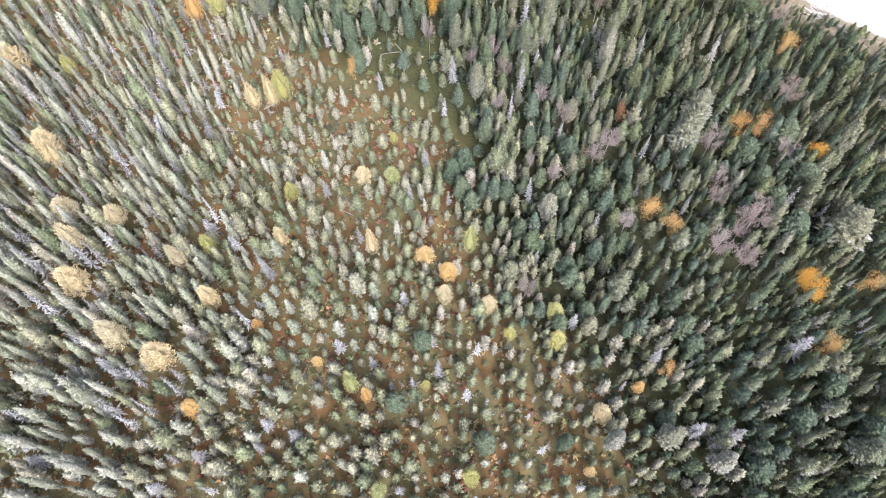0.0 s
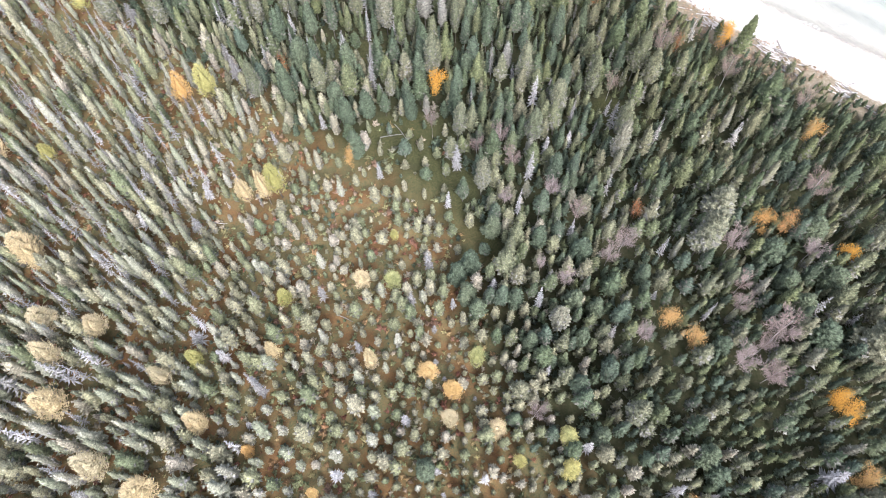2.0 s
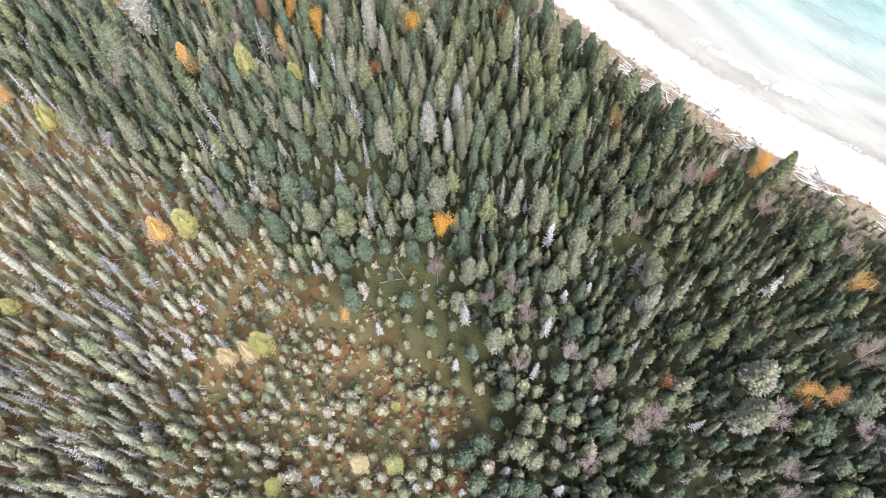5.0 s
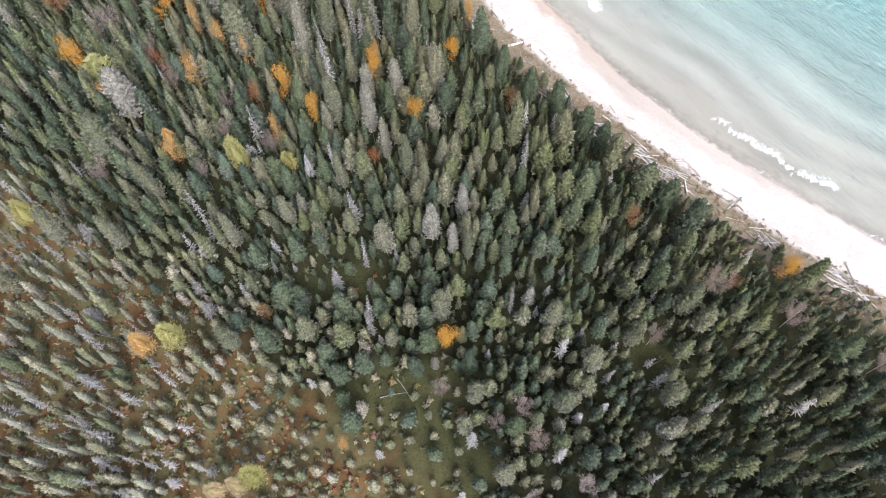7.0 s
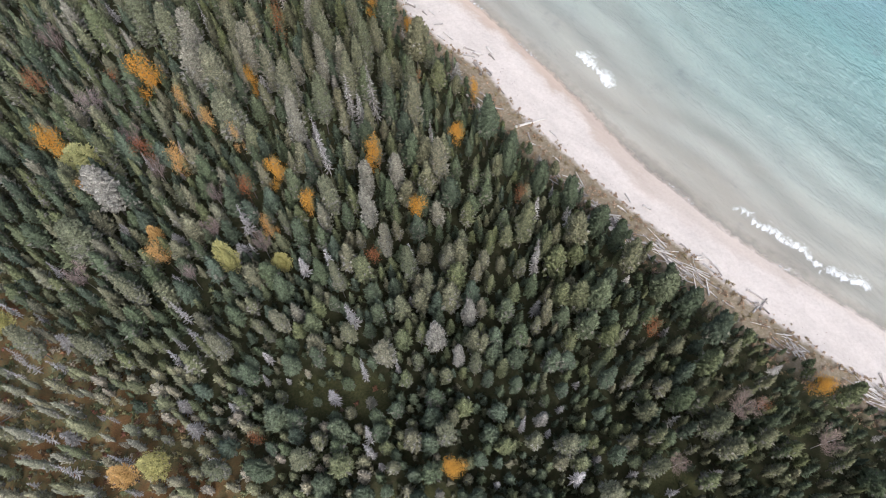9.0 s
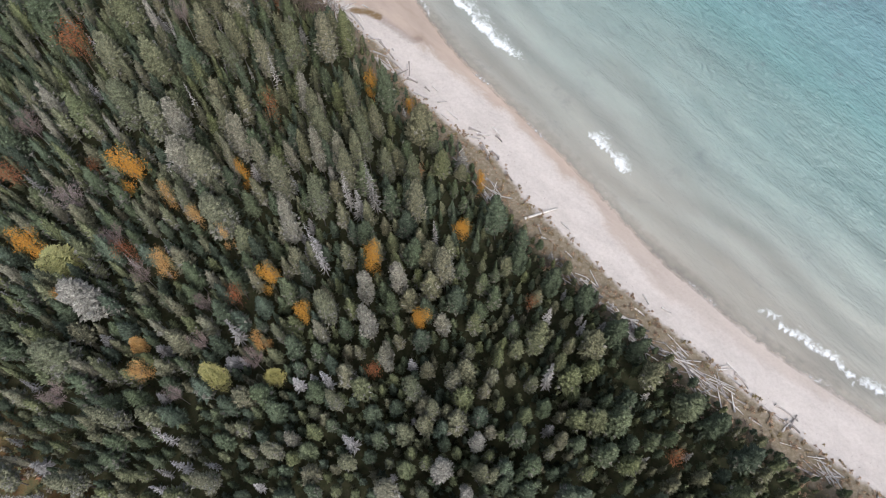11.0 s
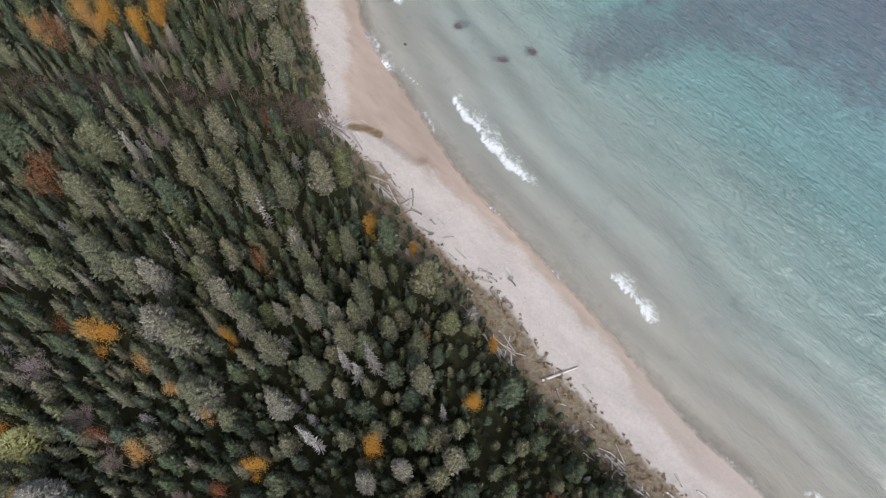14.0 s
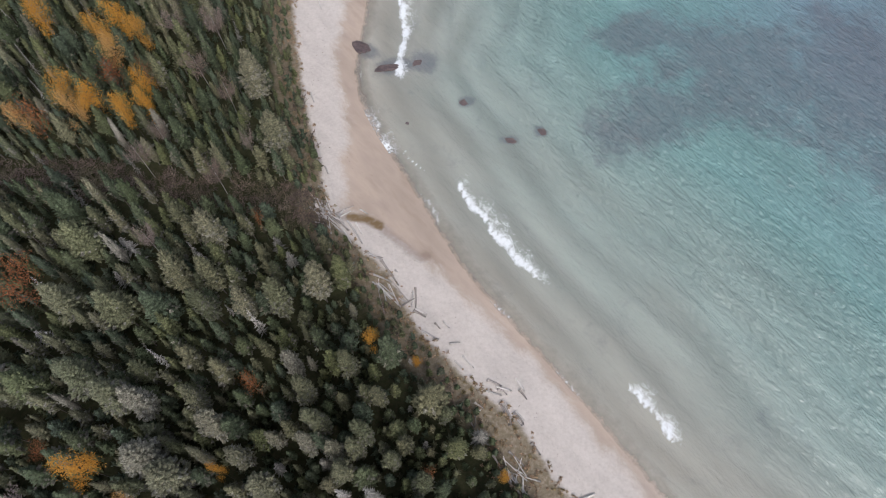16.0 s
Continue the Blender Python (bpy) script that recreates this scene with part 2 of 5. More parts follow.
FAR = [-3500, -2000, -1200, -700, -400, -250, -180]
xs = np.array(FAR + list(np.arange(-140, -40, 1.8)) + list(np.arange(-40, 95, 0.9)) + list(np.arange(95, 141, 1.8)) + [-v for v in reversed(FAR)], float)
ys = np.array([v + 60 for v in FAR] + list(np.arange(-60, 110, 1.8)) + list(np.arange(110, 272, 0.9)) + list(np.arange(272, 321, 1.8)) + [400, 500, 700, 1000, 1600, 2500, 3800], float)
pts, quads = sheet(xs, ys)


def ground_material():
    n = Nodes("ground", 0.95, 0.1)
    fine, mid, big = n.noise(6, 5, 0.7), n.noise(0.55, 5, 0.65), n.noise(0.09, 4)
    sand, shore, bog = n.attr("sand"), n.attr("shore"), n.attr("bog")
    wob = n.math("MULTIPLY_ADD", mid, 5.0, -2.5)
    litter = n.ramp(n.noise(1.3, 6, 0.75), [(0.25, (0.02, 0.024, 0.013)), (0.42, (0.04, 0.046, 0.022)), (0.58, (0.06, 0.056, 0.03)), (0.75, (0.1, 0.08, 0.055))])
    moss = n.ramp(n.noise(2.4, 8, 0.85), [(0.3, (0.04, 0.038, 0.022)), (0.41, (0.1, 0.102, 0.05)), (0.49, (0.158, 0.148, 0.075)), (0.56, (0.205, 0.155, 0.072)), (0.63, (0.2, 0.115, 0.062)), (0.74, (0.32, 0.26, 0.2))])
    rust = n.ramp(n.noise(0.16, 4, 0.6), [(0.43, 0.0), (0.6, 0.75)])
    moss = n.mix(rust, moss, n.ramp(n.noise(4.5, 5, 0.75), [(0.32, (0.105, 0.042, 0.028)), (0.5, (0.2, 0.095, 0.042)), (0.7, (0.29, 0.17, 0.055))]))
    wet_moss = n.ramp(n.noise(0.22, 3), [(0.3, 0.5), (0.6, 0.95)])
    moss = n.mix(1.0, moss, wet_moss, "MULTIPLY")
    turf = n.ramp(n.noise(2.2, 8, 0.85), [(0.3, (0.02, 0.024, 0.012)), (0.45, (0.05, 0.056, 0.024)), (0.58, (0.085, 0.08, 0.036)), (0.7, (0.13, 0.09, 0.05))])
    litter = n.mix(n.band(n.math("MULTIPLY_ADD", wob, 0.06, n.attr("glade")), 0.15, 0.6), litter, turf)
    col = n.mix(n.band(n.math("ADD", bog, wob), -9.0, 3.0), litter, moss)
    dune = n.ramp(n.noise(1.6, 6, 0.75), [(0.25, (0.12, 0.1, 0.062)), (0.5, (0.22, 0.18, 0.125)), (0.75, (0.36, 0.3, 0.24))])
    col = n.mix(n.band(n.math("MULTIPLY_ADD", wob, 0.5, sand), -7.0, -4.5), col, dune)
    dry = n.ramp(n.noise(1.8, 7, 0.75), [(0.25, (0.45, 0.402, 0.36)), (0.5, (0.535, 0.483, 0.44)), (0.8, (0.6, 0.552, 0.51))])
    col = n.mix(n.band(n.math("MULTIPLY_ADD", wob, 0.45, sand), -0.6, 0.7), col, dry)
    drifted = n.ramp(n.noise(0.3, 6, 0.7, (0.4, 1, 1), 131), [(0.3, 0.86), (0.5, 1.0), (0.7, 1.1)])
    col = n.mix(n.band(sand, 0.0, 1.5), col, n.mix(1.0, col, drifted, "MULTIPLY"))
    streak = n.noise(0.35, 5, 0.6, (0.3, 1, 1), 131)
    wet = n.ramp(streak, [(0.25, (0.345, 0.27, 0.215)), (0.5, (0.43, 0.345, 0.28)), (0.75, (0.37, 0.295, 0.245))])
    patchy = n.noise(0.3, 6, 0.7, (0.5, 1, 1), 131, 0.4)
    wetness = n.band(n.math("MULTIPLY_ADD", patchy, 7.0, n.math("ADD", n.attr("wet"), -3.5)), -1.0, 1.6)
    # Sheen on the wet sand, painted as lighter and darker streaks of colour.
    shine = n.ramp(n.noise(0.13, 4, 0.6, (0.3, 1, 1), 128), [(0.35, 0.88), (0.65, 1.12)])
    wet = n.mix(1.0, wet, shine, "MULTIPLY")
    col = n.mix(n.math("MULTIPLY", n.math("MULTIPLY", wetness, n.attr("damp")), n.band(sand, 0.5, 2.0)), col, wet)
    channel = n.math("MULTIPLY", n.band(n.math("MULTIPLY_ADD", n.noise(0.8, 4), 0.8, n.attr("creek")), 1.9, 0.7), n.band(sand, -1.0, 0.5))
    col = n.mix(n.math("MULTIPLY", channel, 0.42), col, (0.17, 0.12, 0.1))
    col = n.mix(n.math("MULTIPLY", n.band(n.math("MULTIPLY_ADD", n.noise(0.6, 4), 0.9, n.attr("pool")), 1.75, 0.8), 0.85), col, (0.16, 0.1, 0.035))
    bed = n.ramp(n.noise(0.25, 4), [(0.3, (0.34, 0.31, 0.27)), (0.7, (0.42, 0.39, 0.34))])
    col = n.mix(n.band(shore, 0.0, 4.0), col, bed)
    n.relief(n.math("ADD", fine, mid), 0.12, 0.6)
    n.link(n.math("MULTIPLY_ADD", wetness, -0.45, 0.95), n.bsdf.inputs["Roughness"])
    return n.done(col)


shore_d, sand_d, bog_d = side_distance(pts, SHORE), side_distance(pts, SAND), bog_depth(pts)
ground = new("ground", mesh_from("ground", np.column_stack([pts, land_height(pts)]), quads, [ground_material()],
                                 attrs={"shore": shore_d, "sand": sand_d, "bog": bog_d, "glade": [clearing(*v) for v in pts], "wet": side_distance(pts, WET), "creek": line_distance(pts, RUNNEL), "pool": line_distance(pts, RUNNEL[1:4]),
                                        "damp": np.clip((pts[:, 1] - 115) / 55, 0.4, 1.0)}, smooth=True))
tagged(ground, "boggy forest floor falling to a pale sand beach", "ground", kind="structure")


def water_material():
    n = Nodes("lake_water", 0.12, 0.5)
    shore = n.attr("shore")
    wob = n.math("MULTIPLY_ADD", n.noise(0.045, 4, 0.6, (0.45, 1, 1), 131), 26.0, n.math("ADD", shore, -13.0))
    # Water colour by distance offshore; the last stop has some reflected sky painted in.
    deep = n.ramp(n.math("MULTIPLY", wob, 0.01, clamp=True), [(0.0, (0.338, 0.312, 0.26)), (0.12, (0.312, 0.318, 0.276)), (0.3, (0.258, 0.322, 0.29)), (0.55, (0.178, 0.308, 0.292)), (0.8, (0.165, 0.285, 0.298)), (1.0, (0.168, 0.248, 0.288))])
    sandy = n.ramp(n.noise(0.08, 5, 0.65, (0.3, 1, 1), 131), [(0.35, 0.88), (0.65, 1.1)])
    deep = n.mix(1.0, deep, sandy, "MULTIPLY")
    # Lit crests and shaded troughs of the swell, painted into the water colour.
    deep = n.mix(1.0, deep, n.ramp(n.attr("bar"), [(0.0, 0.82), (0.5, 1.0), (1.0, 1.14)]), "MULTIPLY")
    reef = n.attr("reef")
    rock = n.ramp(n.noise(0.35, 6, 0.7), [(0.3, (0.085, 0.105, 0.13)), (0.6, (0.14, 0.14, 0.16)), (0.8, (0.22, 0.165, 0.165))])
    rockiness = n.band(n.math("MULTIPLY_ADD", n.noise(0.11, 7, 0.72), 2.2, n.math("ADD", reef, -1.1)), 0.1, 0.75)
    col = n.mix(n.math("MULTIPLY", rockiness, 0.62), deep, rock)
    froth = n.attr("foam")
    lace = n.noise(1.1, 8, 0.78, (0.7, 1, 1), 128, 0.8)
    white = n.band(n.math("ADD", froth, n.math("MULTIPLY_ADD", lace, 1.5, -0.88)), 0.28, 0.85)
    white = n.math("MULTIPLY", white, n.band(froth, 0.04, 0.22))
    col = n.mix(white, col, (0.78, 0.8, 0.8))
    chop = n.math("MULTIPLY", n.noise(0.9, 3, 0.6, (0.6, 1.25, 1), 122, 0.1), n.math("MULTIPLY_ADD", n.band(shore, 6.0, 50.0), 0.9, 0.25))
    ripple = n.math("MULTIPLY_ADD", n.noise(0.2, 3, 0.5, (0.28, 1.1, 1), 128, 0.1), 0.9, chop)
    n.relief(ripple, 1.0, 1.0)
    n.put(n.bsdf.inputs["Base Color"], col)
    n.link(n.math("MULTIPLY_ADD", white, 0.6, 0.12), n.bsdf.inputs["Roughness"])
    clear = n.add("BsdfTransparent")
    both = n.add("MixShader")
    depth = n.math("MAXIMUM", white, n.ramp(n.math("MULTIPLY", n.math("MULTIPLY_ADD", n.noise(0.5, 4), 3.0, n.math("ADD", shore, -1.5)), 0.05, clamp=True), [(0.0, 0.0), (0.05, 0.55), (0.16, 0.96), (1.0, 1.0)]))
    n.link(depth, both.inputs[0]), n.link(clear.outputs[0], both.inputs[1]), n.link(n.bsdf.outputs[0], both.inputs[2])
    n.link(both.outputs[0], n.tree.nodes["Material Output"].inputs["Surface"])
    return n.mat


def reef_field(p):
    """Where rock lies under the surface."""
    out = np.zeros(len(p))
    for x, y, a, b, turn in [(42.5, 231.5, 20, 12, 25), (65.06, 240.5, 30, 22, -25), (90.61, 235.3, 40, 34, -25), (44.45, 252.8, 16, 9, 0), (-8, 246.5, 7, 3.2, 10), (-3.5, 247.5, 5, 4, 0), (-15.5, 251, 4, 3, -30), (5.2, 236.6, 2.6, 2, 0), (20, 228.5, 2.4, 2, 0), (13.5, 226.8, 3, 1.8, 0)]:
        c, s = math.cos(radians(turn)), math.sin(radians(turn))
        u, v = (p[:, 0] - x) * c + (p[:, 1] - y) * s, -(p[:, 0] - x) * s + (p[:, 1] - y) * c
        out = np.maximum(out, 1 - np.sqrt((u / a) ** 2 + (v / b) ** 2))
    return np.clip(out, 0, 1) * 1.2


def foam_field(p, shore):
    """Breakers: a sharp front towards the beach, lace trailing behind; thin swash lines along the sand."""
    out = 0.85 * np.exp(-((shore - 0.5 + 1.3 * lump(p, 16, 5)) / 0.75) ** 2) * np.clip(1.2 * lump(p, 19, 9) + 0.3, 0, 0.9)
    out = np.maximum(out, 0.7 * np.exp(-((shore - 4.2 + 1.6 * lump(p, 24, 6)) / 0.4) ** 2) * np.clip(1.6 * lump(p, 26, 19) - 0.25, 0, 1.0))
    for path, wide, strength in [([(-8.113, 267.2), (-7.178, 255.1), (-9.19, 244.1)], 1.0, 1.0), ([(-16.6, 235), (-14.17, 229), (-10.25, 224.9)], 0.9, 0.95), ([(2.504, 216.8), (7.392, 209.2), (11.3, 202.6), (15.71, 197.3)], 0.9, 0.95), ([(30.38, 176.2), (32.82, 172.2)], 0.7, 0.9), ([(33.8, 170.7), (35.75, 167.6)], 0.7, 0.95), ([(55.8, 138), (63.15, 131.3), (69.22, 125.1), (76.38, 121)], 0.55, 0.85)]:
        q = p + np.stack([0.55 * lump(p, 7, 31) + 0.2 * lump(p, 3, 33), 0.55 * lump(p, 7, 32) + 0.2 * lump(p, 3, 34)], 1)
        d = line_distance(q, path)
        spots = sorted((v[1], float(side_distance(np.array([v]), SHORE)[0])) for v in path)
        mid = side_distance(q, SHORE) - np.interp(q[:, 1], [v[0] for v in spots], [v[1] for v in spots])
        spread = np.where(mid > 0, wide * 1.0, wide * 0.75)
        trail = np.where(mid > 0, 0.68 * np.exp(-(d / (wide * np.maximum(3.6 + 2.2 * lump(p, 9, 35), 0.8))) ** 2), 0)
        out = np.maximum(out, np.maximum(trail, 1.15 * strength * np.exp(-(d / np.maximum(spread, 0.3)) ** 2) * np.clip(1 + 0.3 * lump(p, 4, 36), 0.3, 1.1)))
    return out


wx = np.array(list(np.arange(-45, 141, 0.75)) + [-v for v in reversed(FAR)], float)
wy = np.array([v + 60 for v in FAR] + list(np.arange(-20, 90, 4.0)) + list(np.arange(90, 300, 0.75)) + [330, 400, 500, 700, 1000, 1600, 2500, 3800], float)
wpts, wquads = sheet(wx, wy)
wshore = side_distance(wpts, SHORE)
keep = (wshore[wquads] > -4).all(1)
used = np.unique(wquads[keep])
back = np.full(len(wpts), -1)
back[used] = np.arange(len(used))
wpts, wshore, wquads = wpts[used], wshore[used], back[wquads[keep]]
near = np.clip(wshore / 12, 0, 1) * np.clip((300 - np.abs(wpts[:, 1] - 180)) / 100, 0, 1)
roll_by = np.sin(6.283 * (wshore + 3.5 * lump(wpts, 45, 11)) / 8.2)
swell = (0.1 + 0.3 * np.clip((60 - wshore) / 30, 0, 1)) * (np.exp(1.4 * (roll_by - 1)) - 0.4) * 1.4 + 0.06 * np.sin(6.283 * (wshore + 2.0 * lump(wpts, 25, 12)) / 4.1)
# Painted light and dark of the near-shore swell, fading out by 48 m.
swell_bands = np.sin(6.283 * (wshore + 2.6 * lump(wpts, 55, 14)) / 8.2) * np.clip((48 - wshore) / 25, 0, 1) * (0.6 + 0.4 * lump(wpts, 30, 15))
water = new("lake", mesh_from("lake", np.column_stack([wpts, -0.06 + near * swell]), wquads, [water_material()],
                              attrs={"shore": wshore, "bar": 0.5 + 0.5 * swell_bands, "reef": reef_field(wpts), "foam": foam_field(wpts, wshore)}, smooth=True))
tagged(water, "clear turquoise lake water with small breaking waves", "lake", kind="structure")


# ---- tree shapes ----
class Shape:
    """Triangles gathered for one mesh."""

    def __init__(self):
        self.v, self.f, self.m = [], [], []

    def tri(self, a, b, c, m=0):
        self.f.append((a, b, c)), self.m.append(m)

    def at(self, *p):
        self.v.append(p)
        return len(self.v) - 1

    def spray(self, root, tip, wide, fold, m=0):
        """A bough: a folded kite from root to tip."""
        r, t = np.array(root), np.array(tip)
        w = np.cross(t - r, (0, 0, 1.0))
        w = w / (np.linalg.norm(w) + 1e-6) * wide
        mid = r + (t - r) * 0.55
        a, b = self.at(*r), self.at(*t)
        c, d = self.at(*(mid + w - (0, 0, fold))), self.at(*(mid - w - (0, 0, fold)))
        self.tri(a, c, b, m), self.tri(a, b, d, m)

    def pole(self, pts, radii, sides=5, m=0):
        rings = []
        for (x, y, z), r in zip(pts, radii):
            rings.append([self.at(x + r * math.cos(6.283 * k / sides), y + r * math.sin(6.283 * k / sides), z) for k in range(sides)])
        for lo, hi in zip(rings, rings[1:]):
            for k in range(sides):
                j = (k + 1) % sides
                self.tri(lo[k], lo[j], hi[j], m), self.tri(lo[k], hi[j], hi[k], m)

    def arrays(self):
        return np.array(self.v, np.float32), np.array(self.f, np.int32), np.array(self.m, np.int32)


def conifer_crown(rng, h, r, tufts, low=0.12, blunt=0.5, ragged=0.2, size=0.42, sides=4, levels=6, bare=0.0, open_=0.0, m=0):
    """A full crown: a bumpy inner body closed by many short boughs that point out and up. blunt: under 0.5 a round top, over 0.7 a spire."""
    s = Shape()

    def girth(u):
        return r * (0.04 + 0.96 * u ** blunt) * (1 - 0.5 * max(0.0, (u - 0.66) / 0.34) ** 1.6)

    ring, rings = 7, []
    for k in range(levels):
        u = k / (levels - 1)
        body = (0.74 - open_) * girth(u)
        rings.append([s.at(body * rng.uniform(0.75, 1.15) * math.cos(6.283 * (j + 0.5 * k) / ring), body * rng.uniform(0.75, 1.15) * math.sin(6.283 * (j + 0.5 * k) / ring),
                           h * (0.97 - u * (0.97 - low)) + rng.normal(0, 0.012) * h) for j in range(ring)])
    for k, (up, down) in enumerate(zip(rings, rings[1:])):
        for j in range(ring):
            q = (j + 1) % ring
            look_ = 1 if rng.uniform() < bare * min(1.0, 1.6 * (k / levels - 0.2)) else m
            s.tri(up[j], down[j], down[q], look_), s.tri(up[j], down[q], up[q], look_)
    us = np.linspace(0.0, 1.0, 60)
    share = np.cumsum([girth(u) + 0.06 * r for u in us])
    share = share / share[-1]
    turn, lop = rng.uniform(0, 6), rng.uniform(0, 6)
    for k in range(tufts):
        u = float(np.interp((k + rng.uniform(0, 1)) / tufts, share, us))
        a = turn + 2.39996 * k + rng.uniform(-0.5, 0.5)
        out = girth(u) * (1 + 0.12 * math.sin(2 * a + lop + 4 * u) + 0.1 * math.sin(3 * a - lop + 9 * u)) * rng.uniform(1 - ragged, 1 + 0.5 * ragged)
        z = h * (1 - u * (1 - low)) + rng.normal(0, 0.01) * h
        rise = 0.15 + 1.0 * (1 - u) ** 1.5 + rng.normal(0, 0.25)
        long = size * rng.uniform(0.7, 1.45)
        c, d, e, f = math.cos(a), math.sin(a), math.cos(rise), math.sin(rise)
        axis = np.array([c * e, d * e, f])
        flank, back = np.array([-d, c, 0.0]), np.array([-c * f, -d * f, e])
        root = np.array([c * out, d * out, z]) - 0.75 * long * axis
        mine = 1 if rng.uniform() < bare * min(1.0, max(0.0, 2.4 * (u - 0.25))) else m
        tip = s.at(*(root + long * axis))
        wide = 0.5 * long * rng.uniform(0.8, 1.2)
        foot = [s.at(*(root + wide * (math.cos(6.283 * j / sides + k) * flank + 0.75 * math.sin(6.283 * j / sides + k) * back))) for j in range(sides)]
        for j in range(sides):
            s.tri(foot[j], foot[(j + 1) % sides], tip, mine)
    return s


def snag_crown(rng, h, r, twigs, low=0.15, m=0):
    """A dead spruce: thin bare twigs round the pole."""
    s = Shape()
    for k in range(twigs):
        u = ((k + rng.uniform(0, 1)) / twigs) ** 0.8
        a, z = 2.39996 * k + rng.uniform(-0.6, 0.6), h * (0.98 - u * (0.98 - low))
        reach = r * (0.12 + 0.88 * u ** 0.7) * rng.uniform(0.5, 1.15)
        c, d = math.cos(a), math.sin(a)
        s.spray((0, 0, z), (reach * c, reach * d, z - rng.uniform(0.0, 0.35) * reach), 0.035 + 0.07 * reach, 0.03, m)
    return s


def leafy_crown(rng, h, r, leaves, low=0.3, size=0.24, m=0):
    """A small broadleaf crown: loose clumps of leaves in an uneven egg."""
    s = Shape()
    knots = [(rng.normal(0, 0.3) * r, rng.normal(0, 0.3) * r, h * rng.uniform(low + 0.15, 0.88), rng.uniform(0.45, 0.72) * r) for _ in range(9)]
    for k in range(leaves):
        x, y, z, q = knots[k % 9]
        v = np.array([rng.normal(), rng.normal(), rng.normal() * 1.2])
        v = v / np.linalg.norm(v) * q * rng.uniform(0.3, 1.15)
        c = np.array([x, y, z]) + v
        a = rng.uniform(0, 6.283)
        e = np.array([math.cos(a), math.sin(a), rng.uniform(-0.5, 0.5)]) * size * rng.uniform(0.6, 1.2)
        s.spray(c - e, c + e, size * 0.55, 0.08, m)
    return s


def feather_crown(rng, h, r, sprays, low=0.25, size=0.26, m=0):
    """A soft larch crown: short loose upswept sprays through a pointed egg, thinning to grey twigs below."""
    s = Shape()

    def girth(u):
        return r * (0.08 + 0.92 * u ** 0.55) * (1 - 0.6 * max(0.0, (u - 0.6) / 0.4) ** 1.5)

    s.pole([(0, 0, low * h + 0.1 * h), (0, 0, 0.5 * h), (0, 0, 0.9 * h)], [0.25 * r, 0.42 * r, 0.03], 7, m)
    us = np.linspace(0.0, 1.0, 60)
    share = np.cumsum([girth(u) for u in us])
    share = share / share[-1]
    lop = rng.uniform(0, 6)
    for k in range(sprays):
        u = float(np.interp(rng.uniform(0, 1), share, us))
        a = rng.uniform(0, 6.283)
        reach = girth(u) * min(1.2, rng.uniform(0.25, 1.0) ** 0.5 * rng.uniform(0.85, 1.2)) * (1 + 0.12 * math.sin(2 * a + lop + 4 * u) + 0.08 * math.sin(5 * a - lop + 7 * u))
        c = np.array([reach * math.cos(a), reach * math.sin(a), h * (1 - u * (1 - low)) + rng.normal(0, 0.1)])
        b = a + rng.normal(0, 0.7)
        e = np.array([math.cos(b), math.sin(b), rng.uniform(0.0, 1.1)]) * size * rng.uniform(0.6, 1.3)
        s.spray(c - e, c + e, size * 0.36, 0.05, 1 if rng.uniform() < 0.5 * (u - 0.55) else m)
    return s


def bare_crown(rng, h, r, twigs, m=0, thick=1.5):
    """A leafless broadleaf tree: limbs fanning up, with finer twigs on them."""
    s = Shape()
    for k in range(12):
        a, lean = 2.39996 * k + rng.uniform(-0.4, 0.4), rng.uniform(0.3, 0.9)
        z0 = h * rng.uniform(0.35, 0.65)
        end = np.array([lean * r * math.cos(a), lean * r * math.sin(a), h * rng.uniform(0.7, 1.0)])
        start = np.array([0, 0, z0])
        s.pole([tuple(start), tuple((start + end) / 2 + np.array([0, 0, 0.1])), tuple(end)], [0.035, 0.02, 0.008], 3, m)
        for _ in range(twigs // 12):
            p = start + (end - start) * rng.uniform(0.35, 1.05) + rng.normal(0, 0.1, 3) * r
            b = a + rng.uniform(-1.8, 1.8)
            q = p + np.array([math.cos(b), math.sin(b), rng.uniform(-0.1, 1.0)]) * r * rng.uniform(0.12, 0.32)
            s.spray(p, q, thick * (0.009 + 0.004 * r), 0.01, m)
    return s


def straight_trunk(h, r, top=0.97, m=0, sides=5):
    s = Shape()
    s.pole([(0, 0, -0.15), (0.02 * h * 0.3, 0, h * 0.5), (0, 0, h * top)], [r, r * 0.6, 0.015], sides, m)
    return s


def shape_mesh(name, shape, mats):
    v, f, m = shape.arrays()
    return mesh_from(name, v, f, mats, m, {"tint": np.zeros(len(v))}, smooth=True)


def join_stuff(name, protos, rows, mats, label, category):
    """Many alike plants as one object. rows: which, x, y, z, wide, tall, turn, lean x, lean y, tint."""
    vs, fs, ms, ts, base = [], [], [], [], 0
    for k, x, y, z, wide, tall, turn, lx, ly, tint in rows:
        v, f, m = protos[int(k)]
        c, d = math.cos(turn) * wide, math.sin(turn) * wide
        w = np.empty_like(v)
        zz = v[:, 2] * tall
        w[:, 0], w[:, 1], w[:, 2] = v[:, 0] * c - v[:, 1] * d + x + lx * zz, v[:, 0] * d + v[:, 1] * c + y + ly * zz, zz + z
        vs.append(w), fs.append(f + base), ms.append(m), ts.append(np.full(len(v), tint, np.float32))
        base += len(v)
    ob = new(name, mesh_from(name, np.concatenate(vs), np.concatenate(fs), mats, np.concatenate(ms), {"tint": np.concatenate(ts)}, smooth=True))
    return tagged(ob, label, category, kind="stuff")


